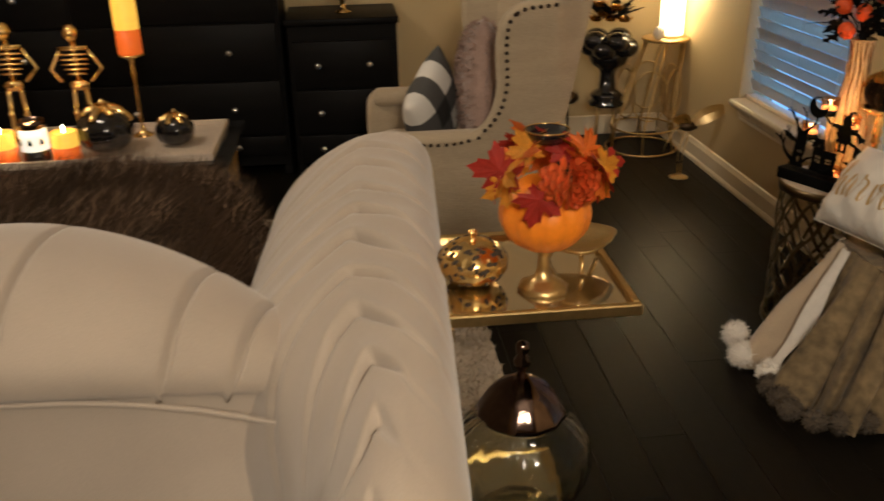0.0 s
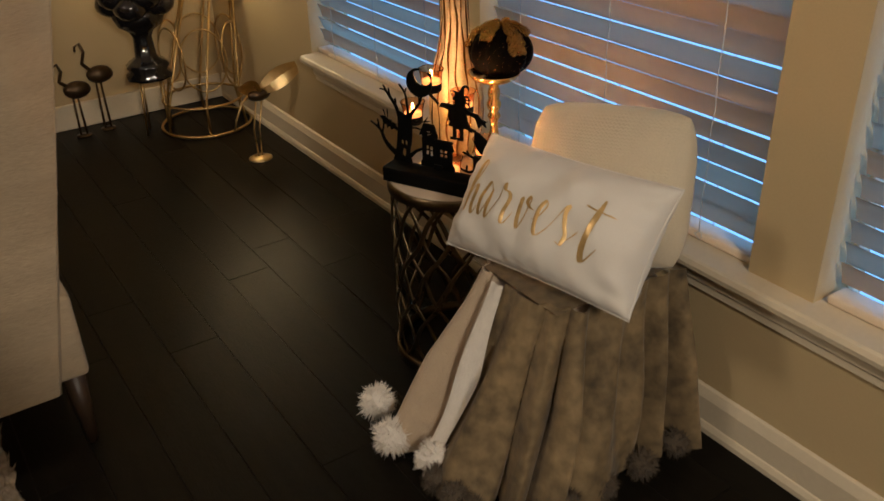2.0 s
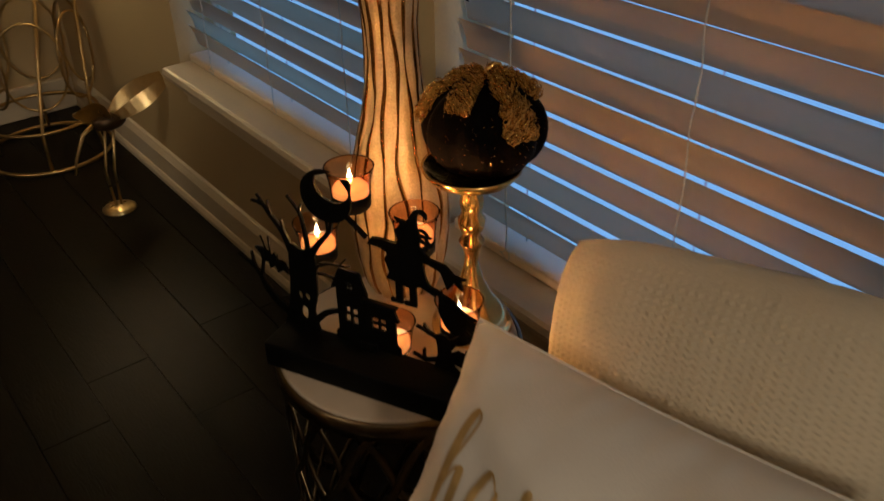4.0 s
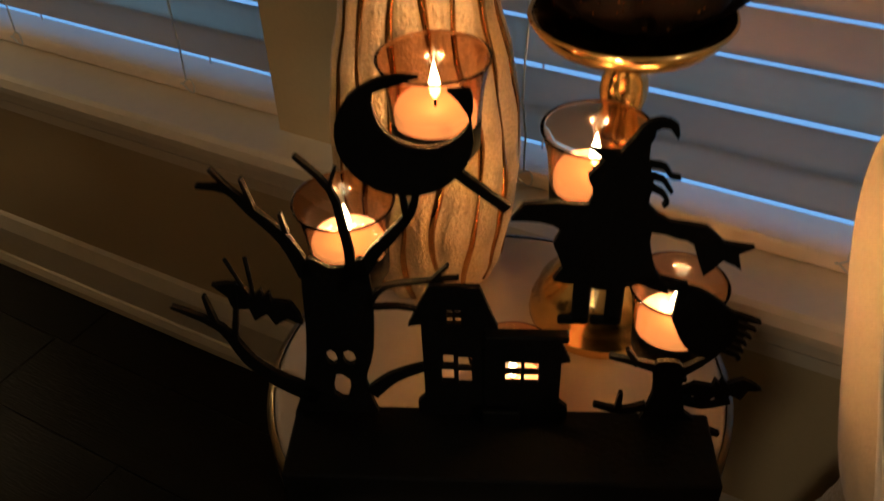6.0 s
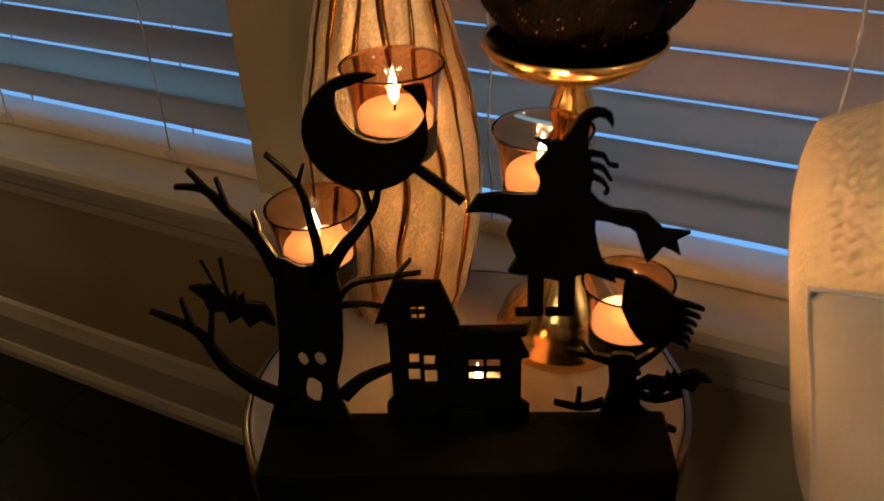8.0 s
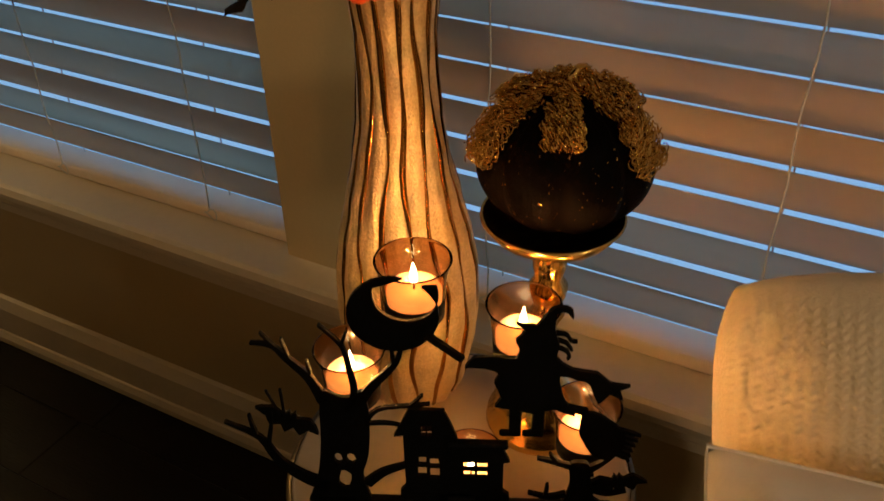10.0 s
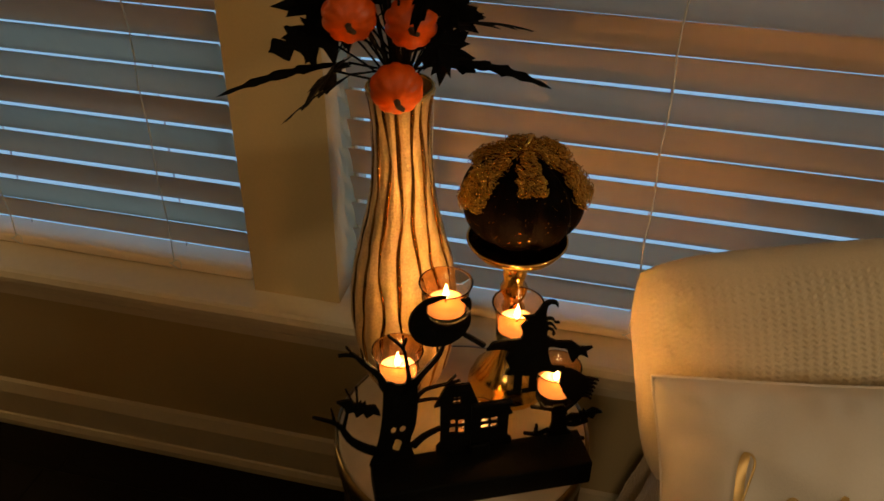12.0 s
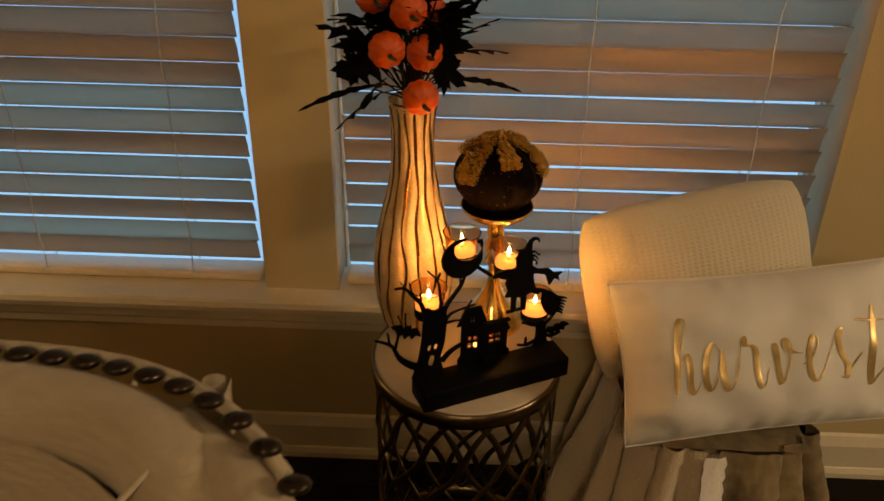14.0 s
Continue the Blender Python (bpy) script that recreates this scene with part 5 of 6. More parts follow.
def gold_pumpkin(z):
    p = thing("pierced_pumpkin", "small polished gold pierced metal pumpkin", "pumpkin", (-1.463, -1.447, z))
    r = 0.054
    def wob(a, zz):
        return 1 - 0.05 * (1 - abs(math.sin(a * 5))) ** 2
    b = lathe([(r * math.sin(math.pi * (0.10 + 0.82 * i / 18)) + 0.0005, 0.035 - 0.037 * math.cos(math.pi * (0.10 + 0.82 * i / 18))) for i in range(19)], 60, wob)
    part("body", b, M_GOLD, p)
    g = random.Random(2)
    # Shade inside the pierced holes is put in as flat dark beads; shell is uncut.
    hm = mesh_of(ball(0.0036, seg=8, rings=5, scale=(1, 1.7, 0.45)), M_STEMD, "piercing")
    for k in range(120):
        th, a = radians(g.uniform(30, 130)), 2 * math.pi * k / 120 * 7.3
        n = Vector((math.sin(th) * math.cos(a), math.sin(th) * math.sin(a), math.cos(th)))
        ob = new("piercing", hm)
        ob.parent = p
        ob.matrix_basis = Matrix.Translation((n.x * r * 0.985, n.y * r * 0.985, 0.035 + n.z * 0.0365)) @ n.to_track_quat("Z", "Y").to_matrix().to_4x4() @ Matrix.Rotation(g.uniform(0, 3), 4, "Z")
    part("lid_knob", lathe([(0.012, 0.068), (0.005, 0.072), (0.004, 0.077), (0.007, 0.081), (0.0065, 0.086), (0.001, 0.089)], 16), M_GOLD, p)


def petal_bm(length, width, seed):
    """A broad cupped petal along +x with a frilled tip."""
    g = random.Random(seed)
    fr = [g.uniform(0.9, 1.08) for _ in range(9)]
    def fn(u, v):
        s = v * 2 - 1
        wd = width * math.sin(math.pi * (0.10 + 0.72 * u)) ** 0.7
        return (length * u * (1 - 0.12 * s * s) * (1 + (fr[int(v * 8)] - 1) * u), wd * s, 0.25 * wd * s * s + 0.2 * length * u * u)
    b = grid(6, 7, fn)
    bmesh.ops.solidify(b, geom=list(b.faces), thickness=0.0006)
    return finish(b)


def orange_centrepiece(z):
    p = thing("pumpkin_centrepiece", "orange pumpkin with autumn maple leaves on a gold pedestal", "centrepiece", (-1.362, -1.487, z + 0.0))
    part("pedestal", lathe([(0.038, 0), (0.040, 0.004), (0.034, 0.010), (0.022, 0.016), (0.014, 0.022), (0.010, 0.034), (0.009, 0.056), (0.014, 0.064), (0.022, 0.069), (0.024, 0.073)], 8), M_BRASS, p)
    r = 0.068
    def wob(a, zz):
        return 1 - 0.07 * (1 - abs(math.sin(a * 5))) ** 2
    part("pumpkin", lathe([(r * math.sin(math.pi * (0.12 + 0.72 * i / 16)), 0.124 - 0.058 * math.cos(math.pi * (0.12 + 0.72 * i / 16))) for i in range(17)], 60, wob), M_ORANGE, p)
    g = random.Random(21)
    mats = [M_LEAFR, M_LEAFO, M_LEAFY, M_LEAFO]
    # leaf centre, where it points (x, z), size and colour, facing outwards all round
    ring_of = [(-0.077, 0.198, -1.0, 0.2, 0.056, 0), (-0.070, 0.170, -1.0, -0.4, 0.046, 2), (-0.026, 0.152, -0.3, -1.0, 0.050, 0), (-0.032, 0.232, -0.4, 1.0, 0.046, 2), (0.017, 0.222, 0.3, 1.0, 0.044, 0),
               (0.055, 0.224, 0.6, 1.0, 0.048, 1), (0.078, 0.196, 1.0, 0.3, 0.046, 2), (0.094, 0.198, 1.0, 0.1, 0.038, 0), (0.062, 0.168, 0.8, -0.7, 0.046, 1), (-0.050, 0.205, -0.8, 0.8, 0.044, 1)]
    for back in (0, 1, 2):
        spin = Matrix.Rotation(back * 2 * math.pi / 3, 4, "Z")
        for k, (x, zz, dx, dz, size, mi) in enumerate(ring_of):
            y = -math.sqrt(max(0.0004, 0.078 ** 2 - x * x * 0.8)) * (1.0 if zz < 0.205 else 0.30)
            n = Vector((x * 6, -1.0, 0.45 + (zz - 0.19) * 6 + g.uniform(-0.2, 0.2))).normalized()
            d = Vector((dx, 0.0, dz))
            d = (d - n * d.dot(n)).normalized()
            m = Matrix((d, n.cross(d), n)).transposed().to_4x4()
            m.translation = (x * 0.95, y, 0.198 + (zz - 0.190) * 0.68)
            part("maple_leaf", maple_bm(size * g.uniform(0.78, 0.92), k + 9 * back), mats[mi], p, m=spin @ m)
    for k in range(46):
        lv = k / 46
        a = k * 2.4
        rr = 0.027 * lv ** 0.7
        at = Vector((0.016 + rr * math.cos(a), -0.084 + 0.014 * lv, 0.194 + rr * 0.8 * math.sin(a)))
        d = Vector((math.cos(a), -1.2 + 1.1 * lv, math.sin(a))).normalized()
        part("petal", petal_bm(0.020, 0.010, k), M_PETAL, p, m=Matrix.Translation(at) @ d.to_track_quat("X", "Y").to_matrix().to_4x4())
    part("candle_cup", lathe([(0.001, 0.232), (0.026, 0.233), (0.031, 0.246), (0.032, 0.249), (0.029, 0.248), (0.026, 0.240), (0.001, 0.239)], 28), M_BLACKGLOSS, p)
    part("cup_rim", ring(0.0315, 0.0012, 0.249, 32), M_GOLD, p)


def brass_dish(z):
    d = thing("leaf_dish", "shallow brass leaf dish on small feet", "dish", (-1.290, -1.405, z))
    def wob(a, zz):
        return 1 + 0.10 * math.sin(3 * a + 0.6) + 0.03 * math.sin(7 * a)
    part("bowl", lathe([(0.001, 0.028), (0.030, 0.030), (0.052, 0.040), (0.062, 0.050), (0.059, 0.051), (0.050, 0.043), (0.028, 0.034), (0.001, 0.032)], 48, wob, caps=False), M_BRASS, d)
    for k in range(3):
        a = 2 * math.pi * k / 3 + 0.5
        part("foot", tube([(0.03 * math.cos(a), 0.03 * math.sin(a), 0.032), (0.042 * math.cos(a), 0.042 * math.sin(a), 0.014), (0.046 * math.cos(a), 0.046 * math.sin(a), 0.003)], 0.004, 6), M_BRASS, d)


def ginger_jar():
    j = thing("lidded_jar", "clear ribbed glass jar with smoky metal lid", "jar", (-1.378, -1.425, 0.263))
    prof = [(0.045, 0.0), (0.060, 0.004), (0.085, 0.035), (0.112, 0.075), (0.120, 0.115), (0.113, 0.150), (0.090, 0.180), (0.070, 0.193), (0.070, 0.198), (0.066, 0.198), (0.066, 0.192), (0.080, 0.178), (0.107, 0.150), (0.114, 0.115), (0.106, 0.077), (0.078, 0.038), (0.05, 0.010), (0.001, 0.008)]
    part("glass_body", lathe(prof, 96, lambda a, z: 1 + 0.035 * abs(math.sin(a * 10))), M_JARGLASS, j).visible_shadow = False
    part("lid", lathe([(0.001, 0.199), (0.073, 0.199), (0.076, 0.204), (0.072, 0.212), (0.058, 0.236), (0.040, 0.254), (0.020, 0.266), (0.008, 0.272)], 48, lambda a, z: 1 + 0.03 * math.sin(a * 12) * (0.27 - z) * 10), M_SMOKE, j)
    part("finial", lathe([(0.010, 0.270), (0.007, 0.280), (0.013, 0.292), (0.015, 0.300), (0.009, 0.312), (0.012, 0.324), (0.010, 0.333), (0.001, 0.338)], 20), M_SMOKE, j)


ztray = tray_table()
gold_pumpkin(ztray)
orange_centrepiece(ztray)
brass_dish(ztray)
ginger_jar()


# ---- shag rug ----
def shag_rug():
    r = thing("shag_rug", "cream shag rug under the tray table and chair", "rug", (-2.3, -0.2, 0), kind="")
    xa, xb, ya, yb = -1.45, 1.045, -1.05, 0.95
    def surf(u, v):
        e = min(u, 1 - u, v, 1 - v)
        h = 0.012 + 0.010 * noise.noise((u * 60, v * 60, 1)) + 0.006 * noise.noise((u * 150, v * 150, 5))
        return (xa + (xb - xa) * u + 0.012 * noise.noise((v * 40, 3, u)), ya + (yb - ya) * v + 0.012 * noise.noise((u * 40, 7, v)), max(0.002, h * min(1, e * 40) + 0.003))
    part("base", grid(150, 130, surf), M_RUG, r)
    g = random.Random(17)
    b = bmesh.new()
    for _ in range(9000):
        u, v = 0.60 + 0.40 * g.random(), g.random() * 0.75
        p = Vector(surf(u, v))
        d = Vector((g.gauss(0, 0.7), g.gauss(0, 0.7), 1)).normalized() * g.uniform(0.018, 0.034)
        s = Vector((g.gauss(0, 1), g.gauss(0, 1), 0)).normalized() * 0.004
        b.faces.new((b.verts.new(p - s), b.verts.new(p + s), b.verts.new(p + d)))
    tagged(part("pile", b, M_RUG, r), kind="stuff")


shag_rug()

# ---- dark dressers along the far wall ----
def chest(name, label, x0, x1, top, rows, y0=1.30, cols=1):
    c = thing(name, label, "dresser", ((x0 + x1) / 2, (y0 + YF) / 2, 0))
    w, d = (x1 - x0) / 2, (YF - 0.02 - y0) / 2
    part("body", box(-w + 0.01, w - 0.01, -d + 0.02, d, 0.05, top - 0.03, 0.003, 1), M_DRESS, c)
    part("top", box(-w, w, -d, d, top - 0.03, top, 0.006), M_DRESS, c)
    for x in (-w + 0.03, w - 0.03):
        for y in (-d + 0.05, d - 0.03):
            part("foot", box(x - 0.02, x + 0.02, y - 0.02, y + 0.02, 0, 0.05, 0.003, 1), M_DRESS, c)
    for z0, z1 in rows:
        for k in range(cols):
            a = -w + 0.025 + (2 * w - 0.05) * k / cols
            e = -w + 0.025 + (2 * w - 0.05) * (k + 1) / cols
            dr = part("drawer", box(a + 0.005, e - 0.005, -d + 0.002, -d + 0.022, z0 + 0.004, z1 - 0.004, 0.004), M_DRESS, c)
            for f in (0.25, 0.75):
                kb = lathe([(0.006, 0), (0.006, 0.010), (0.015, 0.016), (0.016, 0.022), (0.010, 0.028), (0.001, 0.030)], 16)
                kb.transform(Matrix.Translation((a + (e - a) * f, -d + 0.002, (z0 + z1) / 2)) @ Matrix.Rotation(radians(90), 4, "X"))
                part("knob", kb, M_KNOB, dr, "round silver knob")
    return c


chest("low_dresser", "low black wooden dresser with silver knobs", -1.91, -1.40, 0.715, [(0.06, 0.19), (0.19, 0.40), (0.40, 0.62)])
chest("tall_dresser", "tall black wooden dresser with silver knobs", -3.70, -1.915, 1.24, [(0.10, 0.20), (0.20, 0.455), (0.455, 0.71), (0.71, 0.96), (0.96, 1.19)], cols=2)


def dresser_ornament():
    o = thing("gold_ornament", "small gold ornament with a round foot on the dresser", "ornament", (-1.645, 1.48, 0.715))
    part("foot", lathe([(0.035, 0), (0.036, 0.006), (0.012, 0.016), (0.009, 0.05), (0.016, 0.06), (0.010, 0.075)], 24), M_GOLD, o)
    part("orb", ball(0.032, (0, 0, 0.105), 20, 12), M_GOLD, o)
    for k in range(8):
        a = k * math.pi / 4
        m = Matrix.Translation((0.03 * math.cos(a), 0.03 * math.sin(a), 0.075)) @ Vector((math.cos(a), math.sin(a), 0.3)).to_track_quat("X", "Z").to_matrix().to_4x4()
        part("petal", leaf_bm(0.055, 0.02, 3, 100 + k, 0.3), M_TWINE, o, m=m)


dresser_ornament()


# ---- coffee table ----
CTZ = 0.440


def coffee_table():
    c = thing("coffee_table", "low coffee table with a dark glossy glass top", "coffee table", (-2.76, 0.33, 0))
    part("glass_top", box(-0.72, 0.72, -0.36, 0.36, CTZ - 0.014, CTZ, 0.004), M_TABLEGLASS, c)
    part("apron", box(-0.70, 0.70, -0.34, 0.34, CTZ - 0.05, CTZ - 0.0145, 0.003, 1), M_BRASS, c)
    for x in (-0.66, 0.66):
        for y in (-0.30, 0.30):
            part("leg", box(x - 0.018, x + 0.018, y - 0.018, y + 0.018, 0.0, CTZ - 0.05, 0.003, 1), M_BRASS, c)
    t = thing("serving_tray", "long pale wooden tray with raised edges", "tray", (-2.63, 0.40, CTZ))
    part("tray_base", box(-0.53, 0.52, -0.21, 0.21, 0, 0.010, 0.002, 1), M_TRAYWOOD, t)
    for q in ((-0.53, 0.52, -0.222, -0.2105), (-0.53, 0.52, 0.2105, 0.222), (-0.542, -0.5305, -0.222, 0.222), (0.5205, 0.532, -0.222, 0.222)):
        part("rim", box(*q, 0, 0.026, 0.002, 1), M_TRAYWOOD, t)


coffee_table()
TT = CTZ + 0.010


def ombre_candle(x, y, r, h):
    c = thing("ombre_candle", "lit yellow to orange ombre candle in the tray", "candle", (x, y, TT), group="candles on the tray")
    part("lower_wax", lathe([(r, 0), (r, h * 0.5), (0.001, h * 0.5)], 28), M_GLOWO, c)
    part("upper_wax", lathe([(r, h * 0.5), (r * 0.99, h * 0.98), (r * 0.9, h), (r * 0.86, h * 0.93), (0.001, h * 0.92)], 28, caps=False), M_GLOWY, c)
    part("flame", lathe([(0.001, h * 0.93), (0.004, h + 0.004), (0.003, h + 0.012), (0.0003, h + 0.022)], 10), M_FLAME, c)


ombre_candle(-2.775, 0.235, 0.043, 0.105)
ombre_candle(-2.575, 0.235, 0.043, 0.100)


def jar_candle():
    j = thing("jar_candle", "lit candle in a black and white patterned glass jar", "candle", (-2.675, 0.245, TT), group="candles on the tray")
    part("black_base", lathe([(0.042, 0), (0.044, 0.004), (0.044, 0.040), (0.001, 0.040)], 28), M_BLACKGLOSS, j)
    part("lit_glass", lathe([(0.0435, 0.041), (0.0435, 0.105), (0.040, 0.112), (0.001, 0.112)], 28), M_GLOWW, j)
    part("dark_rim", lathe([(0.0415, 0.113), (0.0440, 0.114), (0.0440, 0.140), (0.0415, 0.140), (0.0415, 0.113)], 28, caps=False), M_SMOKE, j)
    for k in range(3):
        b = plate([(-0.008, 0), (0, 0.006), (0.008, 0), (0.005, 0.016), (0.0, 0.026), (-0.006, 0.016)], 0.002)
        a = radians(-90 + (k - 1) * 48)
        b.transform(Matrix.Translation((0.0445 * math.cos(a), 0.0445 * math.sin(a), 0.060)) @ Matrix.Rotation(a + math.pi / 2, 4, "Z"))
        part("dark_motif", b, M_BLACK, j)
    bulb("jar_candle_glow", (-2.675, 0.19, TT + 0.16), 0.8, (1.0, 0.55, 0.18), 0.02)


jar_candle()


def dripped_pumpkin(x, y, r):
    p = thing("dripped_pumpkin", "black pumpkin with dripping gold top on the tray", "pumpkin", (x, y, TT), group="black pumpkins on the tray")
    hz = r * 0.78
    def wob(a, z):
        return 1 - 0.08 * (1 - abs(math.sin(a * 4))) ** 2
    part("body", lathe([(r * math.sin(math.pi * i / 18) ** 0.85 + 0.0005, hz - hz * math.cos(math.pi * i / 18)) for i in range(19)], 48, wob), M_BLACKGLOSS, p)
    g = random.Random(int(r * 1000))
    for k in range(7):
        a = 2 * math.pi * k / 7
        ln = g.choice((0.55, 0.8, 1.05))
        pts = []
        for i in range(9):
            th = 0.12 + ln * i / 8
            rr = r * math.sin(th) ** 0.85 * 1.01
            pts.append((rr * math.cos(a), rr * math.sin(a), hz + hz * math.cos(th) * 1.02))
        part("gold_drip", tube(pts, r * 0.17, 8, taper=lambda s: 1.1 - 0.45 * s), M_GOLD, p)
    part("stem", tube([(0, 0, hz * 1.95), (0, 0.003, hz * 2.2), (0.010, 0.004, hz * 2.4)], r * 0.13, 8), M_GOLD, p)


dripped_pumpkin(-2.465, 0.32, 0.095)
dripped_pumpkin(-2.245, 0.36, 0.066)


def gold_figurine(x, y, h):
    """A slim standing figurine as one plain shape: legs, hips, ribbed chest, bent arms, round head."""
    b = bmesh.new()
    for s in (-1, 1):
        join(b, tube([(s * 0.075 * h, 0, 0), (s * 0.060 * h, -0.01 * h, 0.24 * h), (s * 0.050 * h, 0, 0.46 * h)], 0.020 * h, 8))
        join(b, ball(0.030 * h, (s * 0.062 * h, -0.012 * h, 0.24 * h), 8, 6))
        join(b, box(s * 0.075 * h - 0.025 * h, s * 0.075 * h + 0.025 * h, -0.07 * h, 0.03 * h, 0, 0.022 * h, 0.006 * h, 1))
        join(b, tube([(s * 0.115 * h, 0, 0.78 * h), (s * 0.215 * h, 0.0, 0.62 * h), (s * 0.120 * h, -0.05 * h, 0.52 * h)], 0.017 * h, 8))
    join(b, ball(0.085 * h, (0, 0, 0.48 * h), 12, 8, (1, 0.6, 0.6)))
    join(b, tube([(0, 0.01 * h, 0.48 * h), (0, 0.01 * h, 0.86 * h)], 0.022 * h, 8))
    for k in range(6):
        w = (0.075, 0.095, 0.108, 0.112, 0.108, 0.095)[k] * h
        z = (0.575 + 0.042 * k) * h
        join(b, tube([(w * math.cos(a), 0.62 * w * math.sin(a), z - 0.012 * h * math.sin(a)) for a in [j * math.pi / 9 for j in range(18)]], 0.011 * h, 6, True))
    join(b, tube([(-0.12 * h, 0, 0.80 * h), (0.12 * h, 0, 0.80 * h)], 0.017 * h, 8))
    join(b, ball(0.070 * h, (0, -0.005 * h, 0.925 * h), 14, 10, (0.92, 1.05, 1.1)))
    solo("gold_figurine", b, M_GOLD, "slim polished gold standing figurine", "figurine", (x, y, TT), group="gold figurines on the tray")


gold_figurine(-2.795, 0.50, 0.415)
gold_figurine(-2.575, 0.50, 0.40)
gold_figurine(-3.00, 0.50, 0.36)


def tall_candlestick():
    c = thing("candlestick", "slim gold candlestick standing on the coffee table tray", "candlestick", (-2.385, 0.50, TT))
    part("stick", lathe([(0.036, 0), (0.038, 0.004), (0.012, 0.016), (0.006, 0.04), (0.005, 0.20), (0.009, 0.225), (0.006, 0.25), (0.012, 0.275), (0.044, 0.286), (0.046, 0.292), (0.001, 0.290)], 24), M_GOLD, c)
    p = thing("pillar_candle", "lit orange to yellow pillar candle on the candlestick", "candle", (-2.385, 0.50, TT + 0.292))
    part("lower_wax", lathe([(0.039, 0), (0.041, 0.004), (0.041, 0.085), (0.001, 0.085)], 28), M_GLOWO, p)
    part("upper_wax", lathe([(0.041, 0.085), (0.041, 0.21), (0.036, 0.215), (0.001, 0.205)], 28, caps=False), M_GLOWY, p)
    part("flame", lathe([(0.001, 0.207), (0.005, 0.217), (0.004, 0.226), (0.0003, 0.240)], 10), M_FLAME, p)


tall_candlestick()


# ---- corner group: lamp stand, black urn, metal birds ----
def lamp_stand():
    s = thing("lamp_stand", "round gold wire accent table with hoops", "side table", (-0.195, 1.46, 0))
    part("base_hoop", ring(0.175, 0.006, 0.008, 40), M_BRASS, s)
    part("low_hoop", ring(0.155, 0.005, 0.115, 40), M_BRASS, s)
    part("top_plate", lathe([(0.105, 0.535), (0.112, 0.538), (0.112, 0.546), (0.105, 0.549)], 36), M_BRASS, s, m=pose(0.085, 0, 0))
    for k in range(6):
        a = k * math.pi / 3 + 0.25
        part("leg", tube([(0.172 * math.cos(a), 0.172 * math.sin(a), 0.006), (0.155 * math.cos(a), 0.155 * math.sin(a), 0.115), (0.10 * math.cos(a) + 0.085, 0.10 * math.sin(a), 0.537)], 0.005, 8), M_BRASS, s)
        c = Vector((0.13 * math.cos(a), 0.13 * math.sin(a), 0.29))
        t = Vector((-math.sin(a), math.cos(a), 0))
        part("arc", tube([c + t * 0.085 * math.cos(q) + Vector((0.02, 0, 0.12 * math.sin(q))) for q in [j * math.pi / 14 for j in range(28)]], 0.0036, 6, True), M_BRASS, s)
    l = thing("table_lamp", "small glowing cream table lamp on the accent table", "lamp", (-0.085, 1.46, 0.549))
    part("lamp_foot", lathe([(0.045, 0), (0.046, 0.006), (0.040, 0.012)], 28), M_BRASS, l)
    part("shade", lathe([(0.052, 0.013), (0.055, 0.018), (0.055, 0.27), (0.050, 0.275)], 32), M_SHADE, l)
    p = thing("white_gourd", "small white ceramic gourd beside the lamp", "ornament", (-0.165, 1.40, 0.549))
    part("body", lathe([(0.028 * math.sin(math.pi * i / 12) ** 0.9 + 0.0004, 0.030 - 0.030 * math.cos(math.pi * i / 12)) for i in range(13)], 32, lambda a, z: 1 - 0.08 * (1 - abs(math.sin(a * 4)))), M_PEBBLE, p)


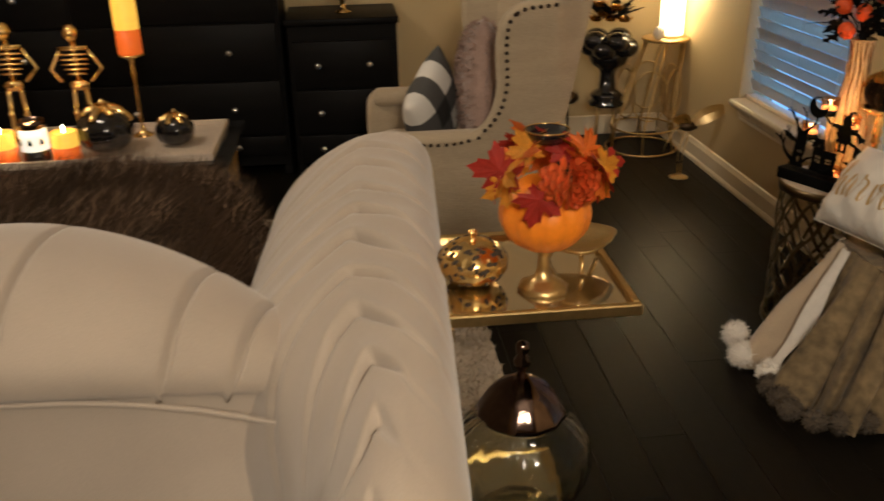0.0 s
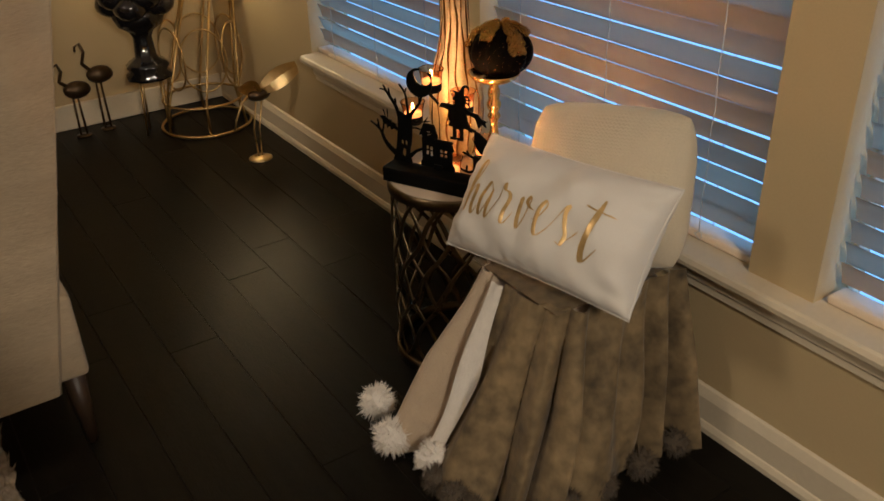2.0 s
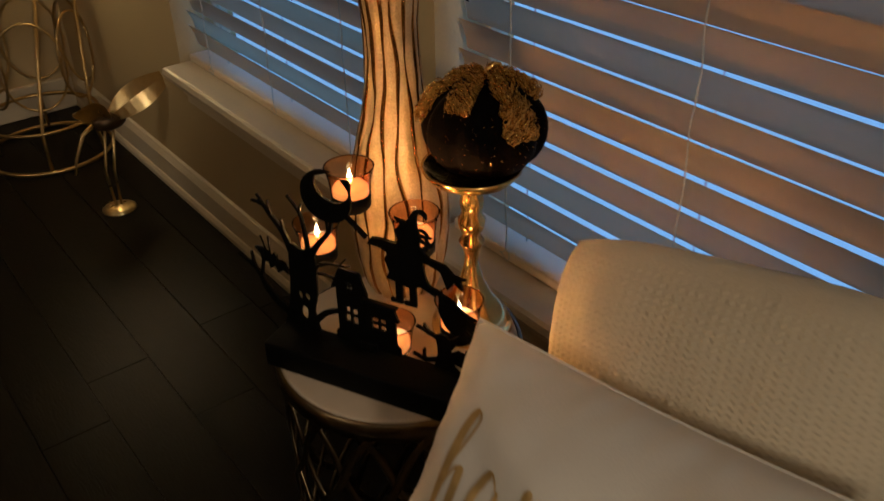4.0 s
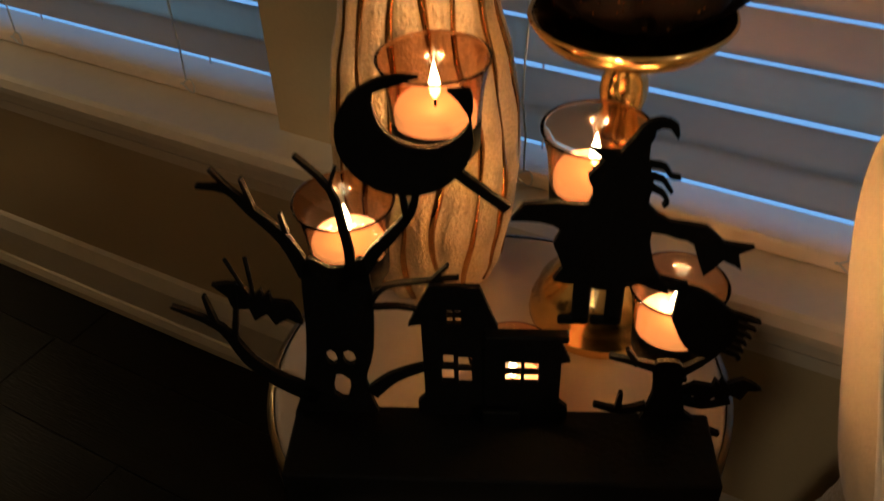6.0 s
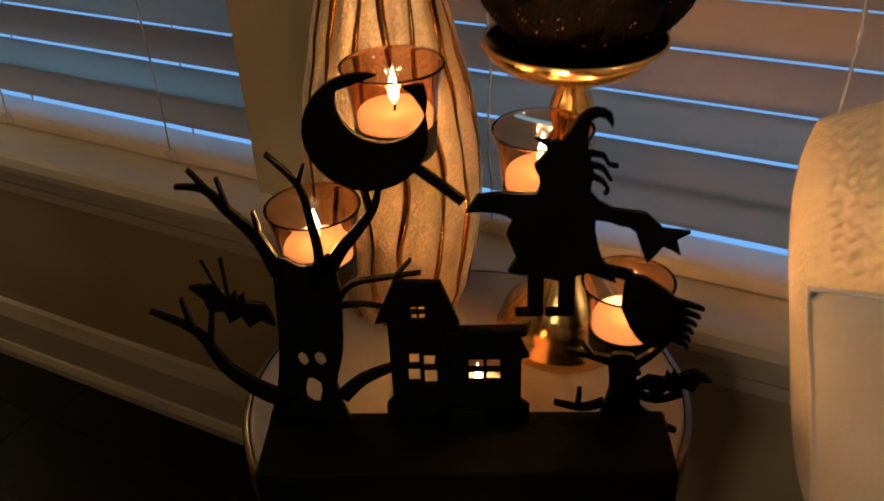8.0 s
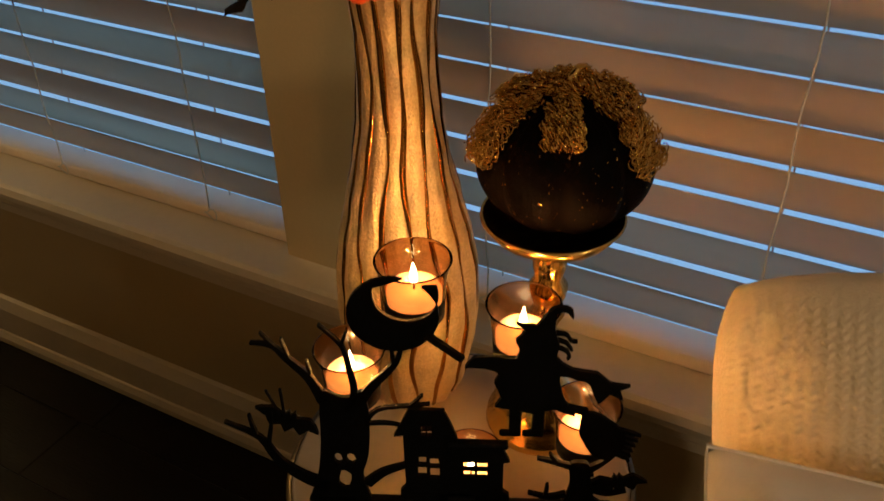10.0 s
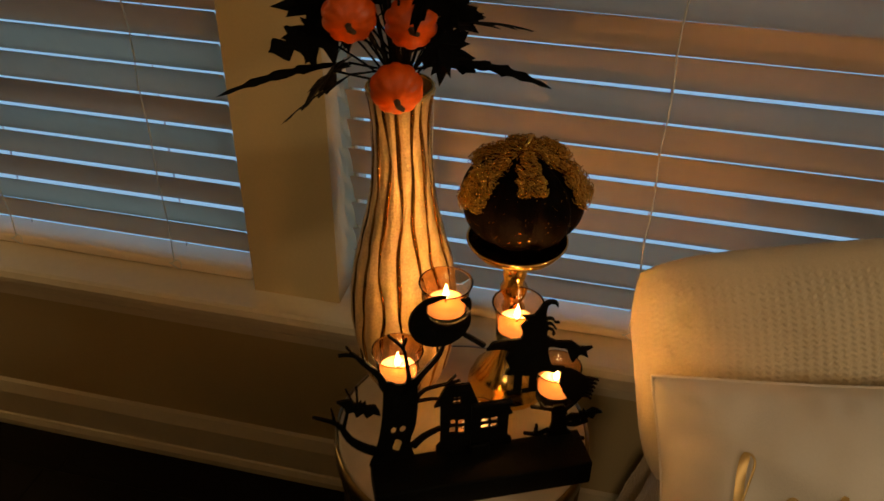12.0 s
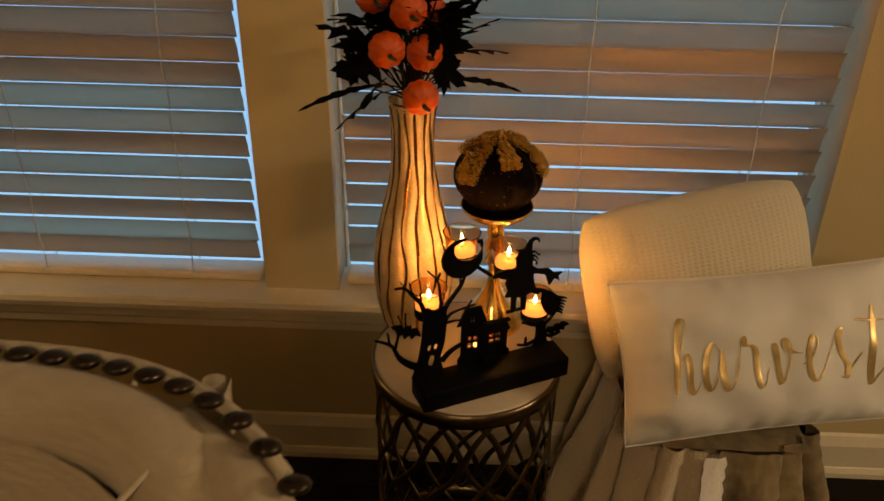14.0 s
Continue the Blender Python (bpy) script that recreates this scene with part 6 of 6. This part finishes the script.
def black_urn():
    st = thing("wire_plant_stand", "thin gold wire stand under a black urn", "plant stand", (-0.375, 1.50, 0))
    for k in range(4):
        a = k * math.pi / 2 + 0.4
        part("leg", tube([(0.062 * math.cos(a), 0.062 * math.sin(a), 0), (0.052 * math.cos(a), 0.052 * math.sin(a), 0.218)], 0.004, 6), M_BRASS, st)
    part("hoop", ring(0.053, 0.004, 0.219, 28), M_BRASS, st)
    u = thing("black_urn", "glossy black urn with black ruffles and gold roses", "flower arrangement", (-0.375, 1.50, 0.223))
    u.scale = (1.35, 1.35, 1.2)
    part("foot", lathe([(0.062, 0), (0.064, 0.010), (0.050, 0.022), (0.060, 0.040), (0.050, 0.052), (0.030, 0.066), (0.026, 0.13), (0.034, 0.15), (0.060, 0.17), (0.072, 0.20), (0.066, 0.225)], 28, lambda a, z: 1 + 0.05 * math.sin(8 * a)), M_BLACKGLOSS, u)
    g = random.Random(6)
    for k in range(9):
        a = k * 2 * math.pi / 9
        part("black_bloom", ball(0.046, (0.062 * math.cos(a), 0.062 * math.sin(a), 0.235 + 0.03 * (k % 2)), 12, 8, (1, 1, 0.85)), M_BLACKGLOSS, u)
    for k in range(7):
        a = k * 2 * math.pi / 7 + 0.3
        c = Vector((0.050 * math.cos(a) * (k > 0), 0.050 * math.sin(a) * (k > 0), 0.335 + 0.025 * (k % 3)))
        fl = bmesh.new()
        for j in range(14):
            q = j * 2.4
            d = Vector((math.cos(q), math.sin(q), 0.3 + j * 0.08))
            o = leaf_bm(0.018 + 0.0014 * (14 - j), 0.016, 2, j, -0.4)
            join(fl, o, m=Matrix.Translation(c) @ d.to_track_quat("X", "Z").to_matrix().to_4x4())
        part("gold_rose", fl, M_GOLD, u)
    for k in range(12):
        a = k * 2 * math.pi / 12
        d = Vector((math.cos(a), math.sin(a), 0.7 + 0.5 * (k % 3)))
        part("dark_leaf", leaf_bm(0.10, 0.026, 4, 200 + k, 0.25), M_LEAFBLACK, u, m=Matrix.Translation((0.03 * math.cos(a), 0.03 * math.sin(a), 0.35)) @ d.to_track_quat("X", "Z").to_matrix().to_4x4())


def winged_bird():
    b = thing("metal_bird", "standing metal bird with spread pale gold wings", "ornament", (-0.170, 0.99, 0))
    part("base", lathe([(0.042, 0), (0.043, 0.004), (0.030, 0.010), (0.001, 0.014)], 24), M_GOLDLEAF, b)
    for s in (-0.010, 0.012):
        part("leg", tube([(s * 0.6, 0, 0.012), (s, 0.004, 0.11), (0.020 + s, 0, 0.215)], 0.0032, 6), M_GOLDLEAF, b)
    part("body", ball(0.030, (0.025, 0, 0.240), 14, 8, (1.5, 0.9, 0.8)), M_TWINE, b)
    part("neck", tube([(-0.005, 0, 0.245), (-0.045, -0.01, 0.225), (-0.075, -0.01, 0.165), (-0.085, -0.01, 0.130)], 0.006, 8, taper=lambda s: 1 - 0.6 * s), M_GOLDLEAF, b)
    for tip, root in (((0.205, -0.02, 0.330), (0.03, -0.01, 0.255)), ((-0.060, -0.03, 0.290), (0.02, -0.02, 0.252))):
        d = Vector(tip) - Vector(root)
        lb = bmesh.new()
        n = 10
        rows = []
        for i in range(n + 1):
            t = i / n
            w = 0.042 * math.sin(math.pi * min(1, t * 0.9 + 0.08)) ** 0.8 * (1 - 0.3 * t)
            rows.append([lb.verts.new((d.length * t, w * k, 0.02 * math.sin(t * 3) - abs(k) * 0.006)) for k in (-1, 0, 1)])
        for p, q in zip(rows, rows[1:]):
            for k in range(2):
                lb.faces.new((p[k], p[k + 1], q[k + 1], q[k]))
        bmesh.ops.solidify(lb, geom=list(lb.faces), thickness=0.0015)
        part("wing", lb, M_GOLDLEAF, b, m=Matrix.Translation(root) @ d.to_track_quat("X", "Z").to_matrix().to_4x4() @ Matrix.Rotation(radians(55), 4, "X"))


def wading_bird(x, y, h):
    b = thing("wading_bird", "slim dark bronze long-legged bird figure", "figurine", (x, y, 0), group="bronze birds by the wall")
    part("base", lathe([(0.028, 0), (0.029, 0.004), (0.001, 0.007)], 18), M_TWINE, b)
    for s in (-0.012, 0.012):
        part("leg", tube([(s, 0, 0.005), (s * 0.7, 0, h * 0.55)], 0.0042, 6), M_TWINE, b)
    part("body", ball(0.045, (0.012, 0, h * 0.62), 14, 8, (1.15, 0.7, 0.75)), M_TWINE, b)
    part("neck", tube([(-0.015, 0, h * 0.66), (-0.045, 0, h * 0.76), (-0.030, 0, h * 0.88), (-0.040, 0, h * 0.98), (-0.058, 0, h * 0.95), (-0.060, 0, h * 0.90)], 0.007, 8, taper=lambda s: 1.1 - 0.5 * s), M_TWINE, b)


lamp_stand()
black_urn()
winged_bird()
wading_bird(-0.535, 1.66, 0.36)
wading_bird(-0.635, 1.64, 0.30)
